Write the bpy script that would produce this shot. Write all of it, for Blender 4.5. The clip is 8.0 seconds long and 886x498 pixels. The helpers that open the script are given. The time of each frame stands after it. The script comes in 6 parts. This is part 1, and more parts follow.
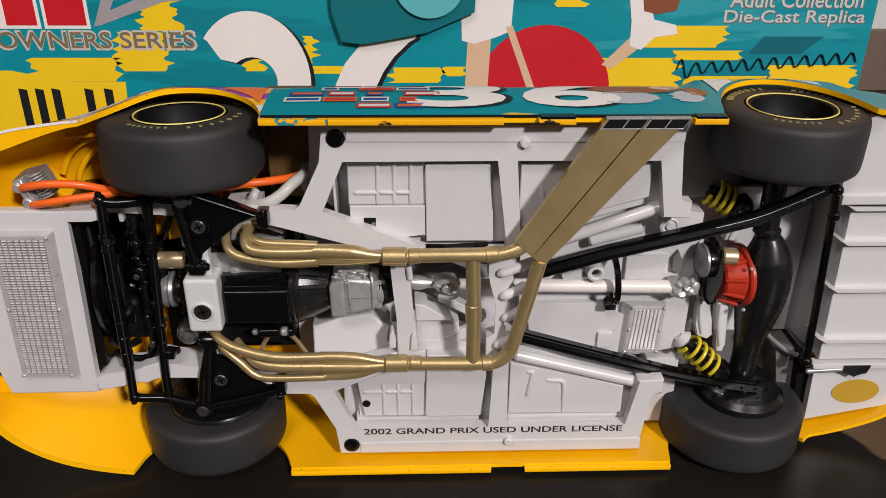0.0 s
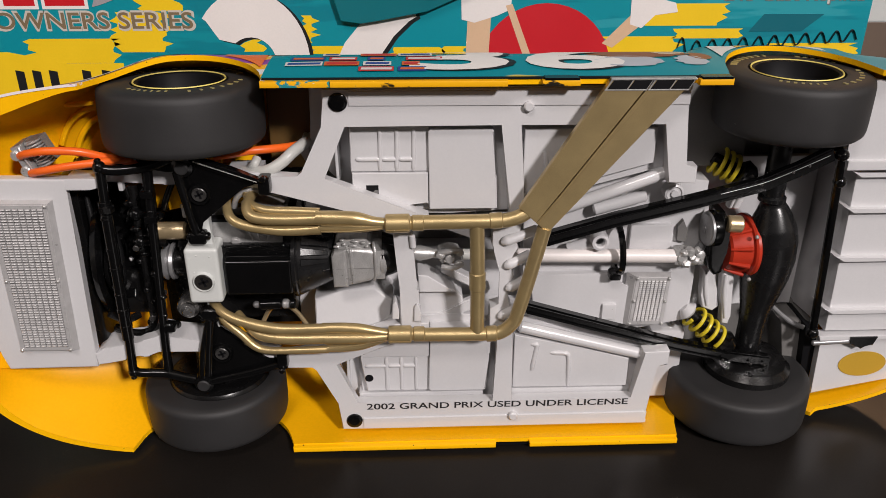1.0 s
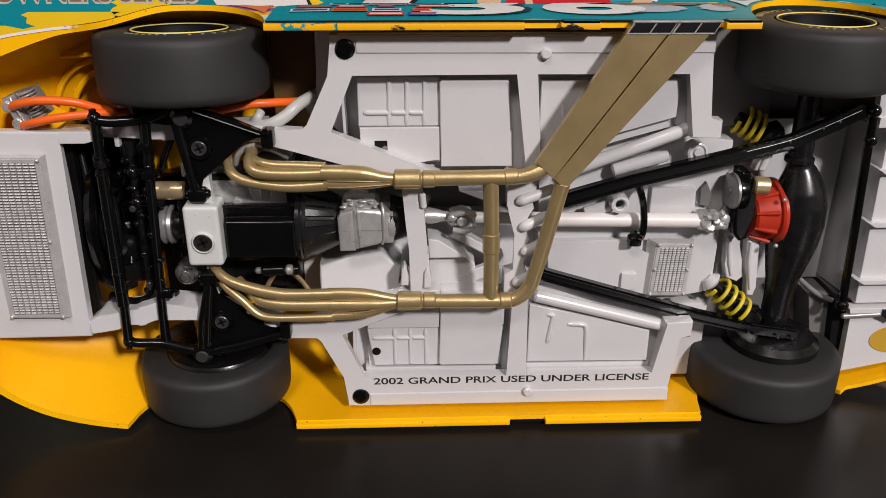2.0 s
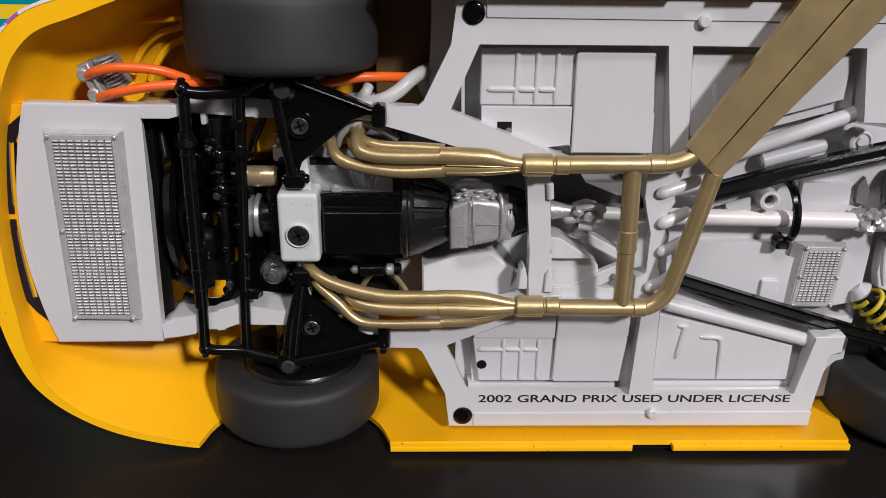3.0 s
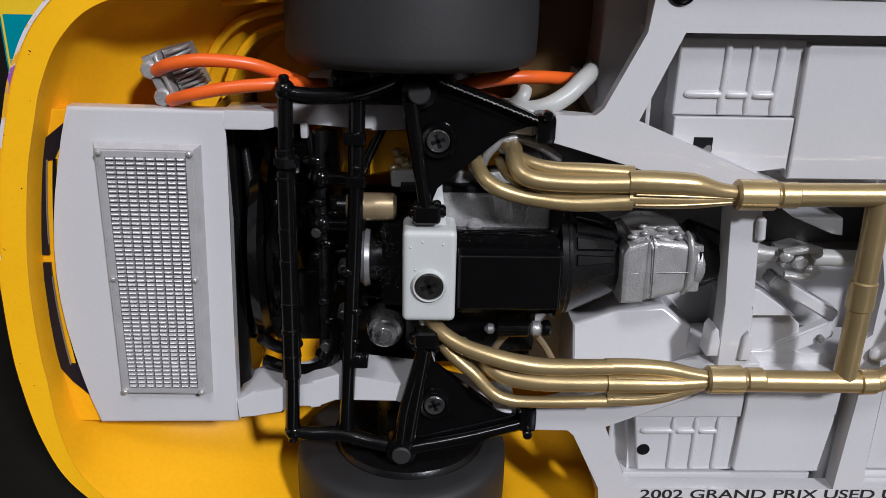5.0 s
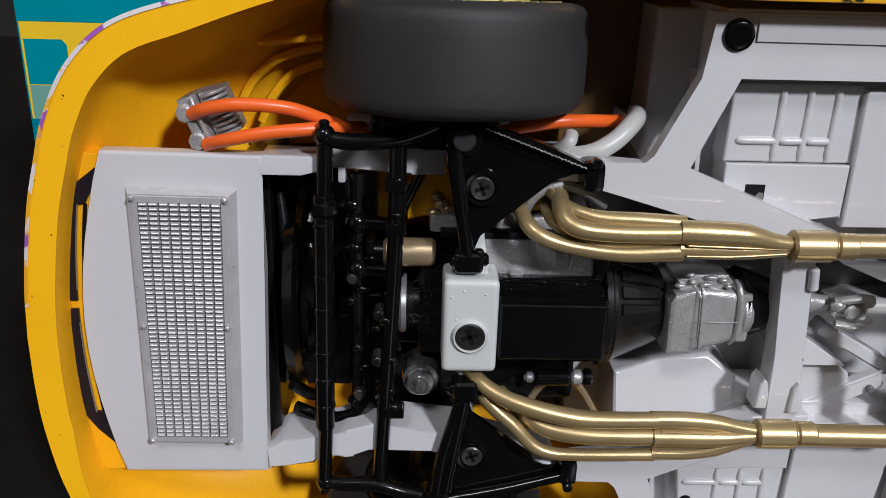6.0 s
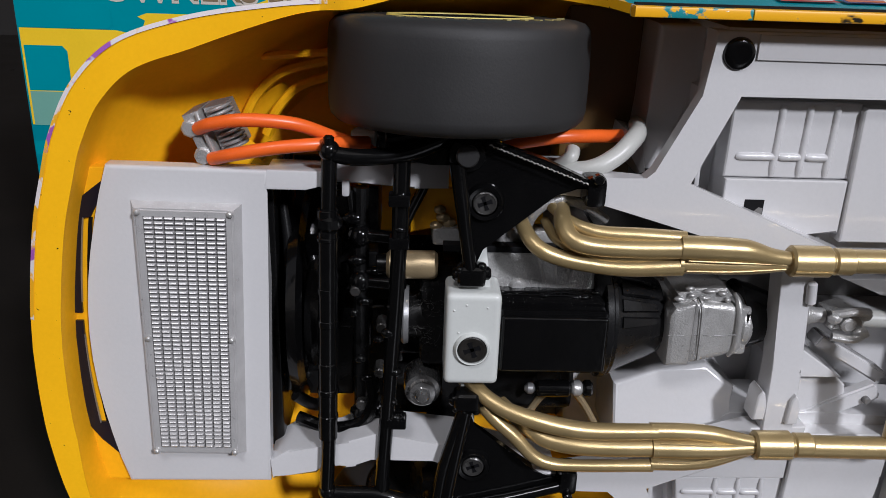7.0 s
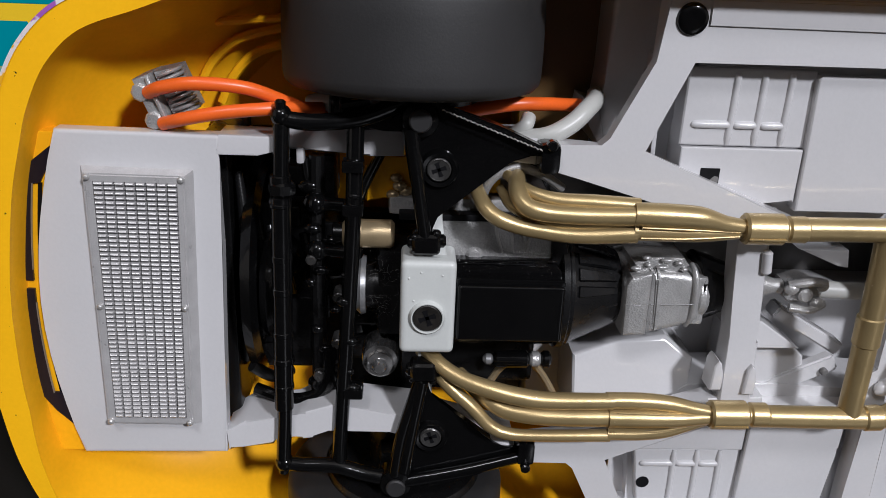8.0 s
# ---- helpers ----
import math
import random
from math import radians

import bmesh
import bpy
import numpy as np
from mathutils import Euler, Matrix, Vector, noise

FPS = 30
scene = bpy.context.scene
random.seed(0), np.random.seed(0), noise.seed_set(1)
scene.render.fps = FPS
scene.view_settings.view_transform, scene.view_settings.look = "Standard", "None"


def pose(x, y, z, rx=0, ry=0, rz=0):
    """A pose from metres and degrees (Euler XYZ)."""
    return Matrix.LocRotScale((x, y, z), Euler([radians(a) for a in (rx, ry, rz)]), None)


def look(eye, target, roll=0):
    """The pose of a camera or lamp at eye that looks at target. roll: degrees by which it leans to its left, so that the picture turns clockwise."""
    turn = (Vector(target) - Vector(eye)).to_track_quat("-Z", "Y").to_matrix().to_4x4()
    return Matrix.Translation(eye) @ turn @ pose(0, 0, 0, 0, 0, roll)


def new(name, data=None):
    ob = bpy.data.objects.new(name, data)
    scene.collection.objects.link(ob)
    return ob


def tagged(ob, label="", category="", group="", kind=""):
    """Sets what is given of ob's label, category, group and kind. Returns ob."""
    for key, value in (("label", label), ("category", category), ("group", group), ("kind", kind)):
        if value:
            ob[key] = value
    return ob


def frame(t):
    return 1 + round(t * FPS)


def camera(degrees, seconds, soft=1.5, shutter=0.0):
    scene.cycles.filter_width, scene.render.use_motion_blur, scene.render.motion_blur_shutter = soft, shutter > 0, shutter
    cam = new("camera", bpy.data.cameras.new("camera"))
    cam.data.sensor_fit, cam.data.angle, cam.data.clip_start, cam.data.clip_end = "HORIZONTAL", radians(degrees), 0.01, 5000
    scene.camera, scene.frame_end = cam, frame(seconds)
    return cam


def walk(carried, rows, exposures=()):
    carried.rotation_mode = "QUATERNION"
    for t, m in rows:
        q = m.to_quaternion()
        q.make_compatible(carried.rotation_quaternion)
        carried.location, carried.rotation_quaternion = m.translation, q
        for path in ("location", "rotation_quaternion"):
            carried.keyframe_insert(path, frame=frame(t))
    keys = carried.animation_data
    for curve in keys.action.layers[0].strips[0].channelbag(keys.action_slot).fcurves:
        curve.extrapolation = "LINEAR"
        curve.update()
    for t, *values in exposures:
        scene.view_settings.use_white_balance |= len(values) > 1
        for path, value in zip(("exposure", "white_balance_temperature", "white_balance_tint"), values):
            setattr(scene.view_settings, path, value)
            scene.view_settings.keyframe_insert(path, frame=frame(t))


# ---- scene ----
cam = camera(57.0, 8.0, soft=0.72)
PATH = [
    (0, (-0.01412, -0.13846, 0.12363), (-0.00740, 0.03958, 0.03278), 0.54),
    (0.5, (-0.01658, -0.13786, 0.11853), (-0.01023, 0.04082, 0.02891), 0.27),
    (1, (-0.01555, -0.14062, 0.11571), (-0.00785, 0.03852, 0.02710), 0.27),
    (1.2, (-0.01458, -0.14124, 0.11562), (-0.00781, 0.03764, 0.02643), 0.05),
    (2.3, (-0.02083, -0.13608, 0.09582), (-0.01380, 0.04714, 0.01593), 0.31),
    (2.5, (-0.02553, -0.13346, 0.09397), (-0.01919, 0.05029, 0.01526), 0.59),
    (3, (-0.03568, -0.12246, 0.08978), (-0.03039, 0.06162, 0.01177), 0.86),
    (3.5, (-0.04178, -0.11230, 0.08532), (-0.03685, 0.07230, 0.00852), 0.90),
    (4, (-0.04905, -0.09913, 0.08114), (-0.04375, 0.08701, 0.00817), 0.86),
    (4.5, (-0.05467, -0.09343, 0.08044), (-0.04926, 0.09264, 0.00731), 1.04),
    (4.7, (-0.05498, -0.09280, 0.08004), (-0.04937, 0.09338, 0.00721), 1.14),
    (5.8, (-0.06199, -0.08646, 0.08369), (-0.05256, 0.09957, 0.01085), 1.74),
    (6, (-0.06086, -0.08632, 0.08379), (-0.05520, 0.10048, 0.01255), 1.65),
    (6.5, (-0.06177, -0.08719, 0.08414), (-0.05592, 0.09963, 0.01299), 1.84),
    (7, (-0.06186, -0.08651, 0.08577), (-0.05486, 0.10007, 0.01409), 1.96),
    (7.5, (-0.05773, -0.08682, 0.08484), (-0.04908, 0.09959, 0.01292), 2.19),
    (8, (-0.05797, -0.08727, 0.08289), (-0.04812, 0.09872, 0.01003), 2.40),
]
walk(cam, [(t, look(eye, target, roll)) for t, eye, target, roll in PATH], exposures=[(0.0, 0.0, 6480, 15), (1.2, 0.0, 6480, 15), (2.5, 0.0, 6400, 16), (3.0, 0.0, 6080, 14), (3.6, -0.04, 5750, 12), (4.2, -0.08, 5750, 12), (8.0, -0.08, 5800, 12)])


# ---- world and light ----
world = bpy.data.worlds.new("room_air")
scene.world = world
world.use_nodes = True
world.node_tree.nodes["Background"].inputs[0].default_value = (1.0, 0.9, 0.8, 1)
world.node_tree.nodes["Background"].inputs[1].default_value = 0.004
scene.view_settings.exposure = 0.0

LAMP = (0.84, -1.60, 1.18)
lamp_data = bpy.data.lights.new("ceiling_bulb", "AREA")
lamp_data.shape, lamp_data.size, lamp_data.energy, lamp_data.color = "DISK", 0.20, 41.0, (1.0, 0.955, 0.91)
lamp = new("ceiling_bulb", lamp_data)
lamp.matrix_world = look(LAMP, (0, 0, 0.03))
# Unseen soft fill, added to lift the shaded parts.
FILL = (-0.45, -1.25, 1.60)
fill_data = bpy.data.lights.new("overhead_bulb", "AREA")
fill_data.shape, fill_data.size, fill_data.energy, fill_data.color = "DISK", 0.50, 14.5, (1.0, 0.94, 0.88)
high = new("overhead_bulb", fill_data)
high.matrix_world = look(FILL, (-0.45, -1.25, 0))
BACK = (0.83, 1.10, 1.03)
back_data = bpy.data.lights.new("wall_bulb", "AREA")
back_data.shape, back_data.size, back_data.energy, back_data.color = "DISK", 0.10, 2.6, (1.0, 0.58, 0.30)
back = new("wall_bulb", back_data)
back.matrix_world = look(BACK, (0.08, 0, 0))

# ---- materials ----
MM = 0.001


def mat(name, color, rough=0.4, metal=0.0, vary=0.12, size=6.0, grain=0.4, bump=0.0, coat=0.0, shine=0.5, spots=None, spot_at=0.66, spot_size=3.0):
    """A painted or cast surface: colour that varies at two sizes (millimetres), uneven gloss, fine relief, and chips or dust as spots."""
    m = bpy.data.materials.new(name)
    m.use_nodes = True
    nt = m.node_tree
    b = nt.nodes["Principled BSDF"]
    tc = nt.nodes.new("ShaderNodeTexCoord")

    def noise_at(mm, detail=3.0):
        n = nt.nodes.new("ShaderNodeTexNoise")
        n.inputs["Scale"].default_value = 1000.0 / mm
        n.inputs["Detail"].default_value = detail
        nt.links.new(tc.outputs["Object"], n.inputs["Vector"])
        return n.outputs["Fac"]

    big, fine = noise_at(size), noise_at(grain)
    add = nt.nodes.new("ShaderNodeMath")
    add.operation = "MULTIPLY_ADD"
    add.inputs[1].default_value = 0.6
    nt.links.new(big, add.inputs[0])
    half = nt.nodes.new("ShaderNodeMath")
    half.operation = "MULTIPLY"
    half.inputs[1].default_value = 0.4
    nt.links.new(fine, half.inputs[0])
    nt.links.new(half.outputs[0], add.inputs[2])
    ramp = nt.nodes.new("ShaderNodeValToRGB")
    ramp.color_ramp.elements[0].position, ramp.color_ramp.elements[1].position = 0.3, 0.7
    for e, k in zip(ramp.color_ramp.elements, (1 - vary, 1 + vary)):
        e.color = (*[min(1.0, c * k) for c in color], 1)
    nt.links.new(add.outputs[0], ramp.inputs[0])
    out = ramp.outputs[0]
    if spots:
        far = noise_at(spot_size, 5.0)
        edge = nt.nodes.new("ShaderNodeValToRGB")
        edge.color_ramp.elements[0].position, edge.color_ramp.elements[1].position = spot_at, spot_at + 0.02
        nt.links.new(far, edge.inputs[0])
        mix = nt.nodes.new("ShaderNodeMix")
        mix.data_type = "RGBA"
        nt.links.new(edge.outputs[0], mix.inputs["Factor"])
        nt.links.new(out, mix.inputs["A"])
        mix.inputs["B"].default_value = (*spots, 1)
        out = mix.outputs["Result"]
    nt.links.new(out, b.inputs["Base Color"])
    rr = nt.nodes.new("ShaderNodeMapRange")
    rr.inputs["To Min"].default_value, rr.inputs["To Max"].default_value = max(0.02, rough - 0.07), min(1.0, rough + 0.07)
    nt.links.new(big, rr.inputs["Value"])
    nt.links.new(rr.outputs[0], b.inputs["Roughness"])
    b.inputs["Metallic"].default_value = metal
    b.inputs["Coat Weight"].default_value = coat
    b.inputs["Coat Roughness"].default_value = 0.07
    b.inputs["Specular IOR Level"].default_value = shine
    if bump:
        bp = nt.nodes.new("ShaderNodeBump")
        bp.inputs["Strength"].default_value = bump
        bp.inputs["Distance"].default_value = 0.0001
        nt.links.new(fine, bp.inputs["Height"])
        nt.links.new(bp.outputs[0], b.inputs["Normal"])
        nt.links.new(bp.outputs[0], b.inputs["Coat Normal"])
    return m


def print_mat(name, base, ink, ink2, stretch, scale, at, rough=0.35):
    """Printed artwork: torn horizontal brush strokes of ink over base, with a few of a second ink."""
    m = bpy.data.materials.new(name)
    m.use_nodes = True
    nt = m.node_tree
    b = nt.nodes["Principled BSDF"]
    tc = nt.nodes.new("ShaderNodeTexCoord")
    out = None
    for n, (col, pos) in enumerate(((ink, at), (ink2, at + 0.09))):
        mp = nt.nodes.new("ShaderNodeMapping")
        mp.inputs["Scale"].default_value = (scale / stretch, scale, scale)
        mp.inputs["Location"].default_value = (0.3 + 7 * n, 0.2, 3.7 * n)
        nt.links.new(tc.outputs["Object"], mp.inputs["Vector"])
        nz = nt.nodes.new("ShaderNodeTexNoise")
        nz.inputs["Scale"].default_value, nz.inputs["Detail"].default_value, nz.inputs["Roughness"].default_value = 1.0, 4.0, 0.55
        nt.links.new(mp.outputs[0], nz.inputs["Vector"])
        edge = nt.nodes.new("ShaderNodeValToRGB")
        edge.color_ramp.elements[0].position, edge.color_ramp.elements[1].position = pos, pos + 0.025
        nt.links.new(nz.outputs["Fac"], edge.inputs[0])
        mix = nt.nodes.new("ShaderNodeMix")
        mix.data_type = "RGBA"
        nt.links.new(edge.outputs[0], mix.inputs["Factor"])
        if out is None:
            mix.inputs["A"].default_value = (*base, 1)
        else:
            nt.links.new(out, mix.inputs["A"])
        mix.inputs["B"].default_value = (*col, 1)
        out = mix.outputs["Result"]
    nt.links.new(out, b.inputs["Base Color"])
    b.inputs["Roughness"].default_value = rough
    return m


GREY = mat("grey_chassis_paint", (0.605, 0.60, 0.610), 0.34, vary=0.035, size=14, grain=0.45, bump=0.10, coat=0.8, spots=(0.30, 0.28, 0.25), spot_at=0.775, spot_size=0.9)
PANEL = mat("grey_floor_paint", (0.585, 0.58, 0.590), 0.34, vary=0.035, size=10, grain=0.45, bump=0.10, coat=0.8)
GOLD = mat("gold_metallic_paint", (0.455, 0.342, 0.165), 0.31, 0.62, vary=0.12, size=5.0, grain=0.12, bump=0.22, spots=(0.80, 0.70, 0.47), spot_at=0.73, spot_size=0.42)
BRASS = mat("brass_metal", (0.55, 0.425, 0.25), 0.32, 0.65, vary=0.1, size=2, grain=0.16, bump=0.2)
BLACK = mat("gloss_black_paint", (0.0030, 0.0030, 0.0032), 0.14, vary=0.2, size=4, grain=0.7, bump=0.22, shine=0.42, spots=(0.13, 0.125, 0.115), spot_at=0.785, spot_size=0.45)
SATIN = mat("satin_black_plastic", (0.0055, 0.0054, 0.0056), 0.27, vary=0.3, size=4, grain=0.35, bump=0.25, shine=0.40, spots=(0.06, 0.056, 0.05), spot_at=0.79, spot_size=0.6)
RUBBER = mat("tyre_rubber", (0.0185, 0.0180, 0.0186), 0.62, vary=0.18, size=7, grain=0.25, bump=0.12, spots=(0.06, 0.058, 0.055), spot_at=0.755, spot_size=1.2)
SILVER = mat("cast_silver_paint", (0.50, 0.495, 0.487), 0.30, 0.52, vary=0.16, size=2, grain=0.22, bump=0.75)
DULL = mat("dull_cast_metal", (0.43, 0.425, 0.42), 0.32, 0.45, vary=0.24, size=3, grain=0.24, bump=1.0)
YELLOW = mat("yellow_body_paint", (0.92, 0.45, 0.0015), 0.36, vary=0.07, size=16, grain=0.6, bump=0.04, coat=0.06, shine=0.3, spots=(0.20, 0.09, 0.006), spot_at=0.79, spot_size=0.9)
YELLOW_LIP = mat("chipped_yellow_edge", (0.97, 0.50, 0.0015), 0.40, vary=0.05, size=8, grain=0.4, bump=0.05, shine=0.18, spots=(0.02, 0.018, 0.012), spot_at=0.70, spot_size=0.8)
ORANGE = mat("orange_rubber_hose", (0.85, 0.135, 0.015), 0.36, vary=0.06, size=4, grain=0.3)
HOSE = mat("pale_grey_hose", (0.48, 0.48, 0.455), 0.38, vary=0.05, size=3, grain=0.3)
WHITE = mat("white_paint", (0.57, 0.588, 0.57), 0.38, vary=0.04, size=5, grain=0.3, bump=0.05, spots=(0.34, 0.33, 0.30), spot_at=0.77, spot_size=0.8)
SHAFT = mat("white_driveshaft_paint", (0.76, 0.71, 0.69), 0.35, vary=0.03, size=5, grain=0.3)
RED = mat("gloss_red_paint", (0.44, 0.034, 0.014), 0.30, vary=0.08, size=3, grain=0.3, coat=0.0, shine=0.35)
FLAKED = print_mat("flaked_sill_paint", (0.86, 0.43, 0.004), (0.02, 0.25, 0.28), (0.70, 0.68, 0.64), 1.2, 420.0, 0.50)
RAIL = print_mat("chipped_sill_paint", (0.86, 0.43, 0.004), (0.015, 0.012, 0.008), (0.02, 0.25, 0.28), 2.0, 300.0, 0.61)
SPRING = mat("yellow_spring_paint", (0.64, 0.51, 0.025), 0.35, vary=0.08, size=3, grain=0.3)
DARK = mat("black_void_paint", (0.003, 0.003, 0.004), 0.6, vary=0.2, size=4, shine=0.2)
CHROME = mat("smoky_chrome", (0.50, 0.495, 0.49), 0.12, 0.88, vary=0.15, size=2, grain=0.5, bump=0.12)
WORN = mat("worn_screw_black", (0.022, 0.020, 0.018), 0.38, 0.3, vary=0.3, size=1, grain=0.2, bump=0.3, shine=0.3)
LOUVRE = mat("bright_cast_louvres", (0.54, 0.53, 0.53), 0.30, 0.32, vary=0.12, size=2, grain=0.15, bump=0.2)
# Dark grey that also puts shade into the tunnel floor and rear tubs.
SHADE = mat("dark_grey_shade", (0.15, 0.145, 0.14), 0.5, vary=0.1, size=8, grain=0.4)
PEWTER = mat("dark_screw_metal", (0.06, 0.058, 0.056), 0.28, 0.5, vary=0.2, size=1.4, grain=0.3, bump=0.3)
STEEL_DARK = mat("blackened_screw_steel", (0.075, 0.073, 0.071), 0.30, 0.6, vary=0.25, size=1.2, grain=0.25, bump=0.3)
BELL = mat("satin_black_paint", (0.0075, 0.0075, 0.008), 0.27, vary=0.25, size=3, grain=0.3, bump=0.12, shine=0.5, spots=(0.12, 0.115, 0.105), spot_at=0.79, spot_size=0.5)
STEEL = mat("brushed_grey_metal", (0.30, 0.30, 0.305), 0.36, 0.55, vary=0.12, size=2, grain=0.25, bump=0.15)
INK = mat("black_ink", (0.012, 0.012, 0.014), 0.4, vary=0.1)
TABLE = mat("black_table_lacquer", (0.0110, 0.0093, 0.0082), 0.30, vary=0.35, size=34, grain=0.5, bump=0.04, shine=0.13, spots=(0.022, 0.020, 0.017), spot_at=0.745, spot_size=2.2)
WALL = mat("warm_wall_paint", (0.66, 0.62, 0.57), 0.7, vary=0.05, size=200, grain=4, bump=0.1)
DARKWALL = mat("dark_wall_paint", (0.022, 0.020, 0.019), 0.7, vary=0.1, size=120, grain=4, bump=0.1)
TEAL = print_mat("teal_body_livery", (0.0, 0.23, 0.29), (0.82, 0.55, 0.01), (0.0, 0.27, 0.33), 5.0, 110.0, 0.69)
FENDER = print_mat("patched_fender_livery", (0.84, 0.44, 0.01), (0.70, 0.69, 0.68), (0.26, 0.05, 0.32), 2.5, 120.0, 0.50)
EDGE_PAINT = print_mat("layered_edge_paint", (0.82, 0.42, 0.01), (0.72, 0.66, 0.66), (0.34, 0.10, 0.42), 1.0, 190.0, 0.46)
BOXART = print_mat("teal_box_print", (0.0, 0.25, 0.31), (0.0, 0.20, 0.26), (0.02, 0.30, 0.36), 7.0, 90.0, 0.52)
PRINTED = {}


def ink_mat(name, color):
    if name not in PRINTED:
        PRINTED[name] = mat(name, color, 0.4, vary=0.04, size=12, grain=0.5)
    return PRINTED[name]


# ---- mesh helpers (all sizes below are in millimetres) ----
def part(name, bm, material, parent=None, label="", smooth=True):
    """Links a bmesh, drawn in millimetres, as one mesh object under a thing or a part."""
    bmesh.ops.scale(bm, vec=(MM, MM, MM), verts=bm.verts)
    bmesh.ops.recalc_face_normals(bm, faces=bm.faces)
    for f in bm.faces:
        f.smooth = smooth
    if smooth:
        for e in bm.edges:
            if len(e.link_faces) == 2 and e.calc_face_angle(0) > 0.6:
                e.smooth = False
    me = bpy.data.meshes.new(name)
    bm.to_mesh(me)
    bm.free()
    me.materials.append(material)
    ob = new(name, me)
    ob.parent = parent
    if smooth:
        wn = ob.modifiers.new("even_shading", "WEIGHTED_NORMAL")
        wn.keep_sharp = True
    if label:
        tagged(ob, label)
    return ob


def thing(name, label, category, at=(0, 0, 0), kind="", group=""):
    ob = new(name)
    ob.empty_display_size = 0.01
    ob.location = Vector(at) * MM
    return tagged(ob, label, category, group, kind)


def prism(poly, y0, y1, bev=0.0, bm=None, seg=2, lean=None):
    """A plate: the outline poly of (x, z), from y0 (towards the viewer) to y1, its front rim rounded. lean(x, z) shifts y."""
    own = bmesh.new()
    lean = lean or (lambda x, z: 0.0)
    a = [own.verts.new((x, y0 + lean(x, z), z)) for x, z in poly]
    b = [own.verts.new((x, y1 + lean(x, z), z)) for x, z in poly]
    n = len(poly)
    front = own.faces.new(a)
    own.faces.new(b[::-1])
    for i in range(n):
        own.faces.new((a[i], b[i], b[(i + 1) % n], a[(i + 1) % n]))
    if bev:
        bmesh.ops.bevel(own, geom=list(front.edges), offset=bev, segments=seg, affect="EDGES", clamp_overlap=True, profile=0.6)
    return join(bm, own)


def join(bm, own):
    if bm is None:
        return own
    tmp = bpy.data.meshes.new("tmp")
    own.to_mesh(tmp)
    own.free()
    bm.from_mesh(tmp)
    bpy.data.meshes.remove(tmp)
    return bm


def box(x0, x1, y0, y1, z0, z1, bev=0.0, bm=None, seg=2):
    own = bmesh.new()
    bmesh.ops.create_cube(own, size=1.0, matrix=Matrix.LocRotScale(((x0 + x1) / 2, (y0 + y1) / 2, (z0 + z1) / 2), None, (abs(x1 - x0), abs(y1 - y0), abs(z1 - z0))))
    if bev:
        bmesh.ops.bevel(own, geom=list(own.edges), offset=bev, segments=seg, affect="EDGES", clamp_overlap=True, profile=0.6)
    return join(bm, own)


def axis_frame(d):
    d = Vector(d).normalized()
    u = d.cross(Vector((0, 0, 1)) if abs(d.z) < 0.9 else Vector((1, 0, 0))).normalized()
    return d, u, d.cross(u)


def lathe(profile, origin, axis, seg=24, bm=None):
    """Turns (radius, along) pairs round the axis through origin; closed where the radius is 0."""
    own = bmesh.new()
    o, (d, u, v) = Vector(origin), axis_frame(axis)
    rings = []
    for r, t in profile:
        if r <= 1e-6:
            rings.append([own.verts.new(o + d * t)])
        else:
            rings.append([own.verts.new(o + d * t + (u * math.cos(k * math.tau / seg) + v * math.sin(k * math.tau / seg)) * r) for k in range(seg)])
    for a, b in zip(rings, rings[1:]):
        for k in range(seg):
            q = [a[k % len(a)], a[(k + 1) % len(a)], b[(k + 1) % len(b)], b[k % len(b)]]
            q = list(dict.fromkeys(q))
            if len(q) > 2:
                own.faces.new(q)
    return join(bm, own)


def cyl(p, q, r, r2=None, bev=0.15, seg=20, bm=None):
    p, q = Vector(p), Vector(q)
    r2 = r if r2 is None else r2
    n = (q - p).length
    b = min(bev, r * 0.6, r2 * 0.6, n * 0.3)
    return lathe([(0, 0), (r - b, 0), (r, b), (r2, n - b), (r2 - b, n), (0, n)], p, q - p, seg, bm)


def ball(c, r, bm=None, seg=16, squash=(1, 1, 1)):
    own = bmesh.new()
    bmesh.ops.create_uvsphere(own, u_segments=seg, v_segments=seg // 2 + 2, radius=1.0, matrix=Matrix.LocRotScale(c, None, [r * s for s in squash]))
    return join(bm, own)


def curve(points, steps=6):
    """A smooth line through the points (Catmull-Rom)."""
    p = [Vector(q) for q in points]
    p = [2 * p[0] - p[1], *p, 2 * p[-1] - p[-2]]
    out = []
    for a, b, c, d in zip(p, p[1:], p[2:], p[3:]):
        for k in range(steps):
            t = k / steps
            out.append(0.5 * (2 * b + (c - a) * t + (2 * a - 5 * b + 4 * c - d) * t * t + (3 * b - a - 3 * c + d) * t**3))
    out.append(p[-2])
    return out


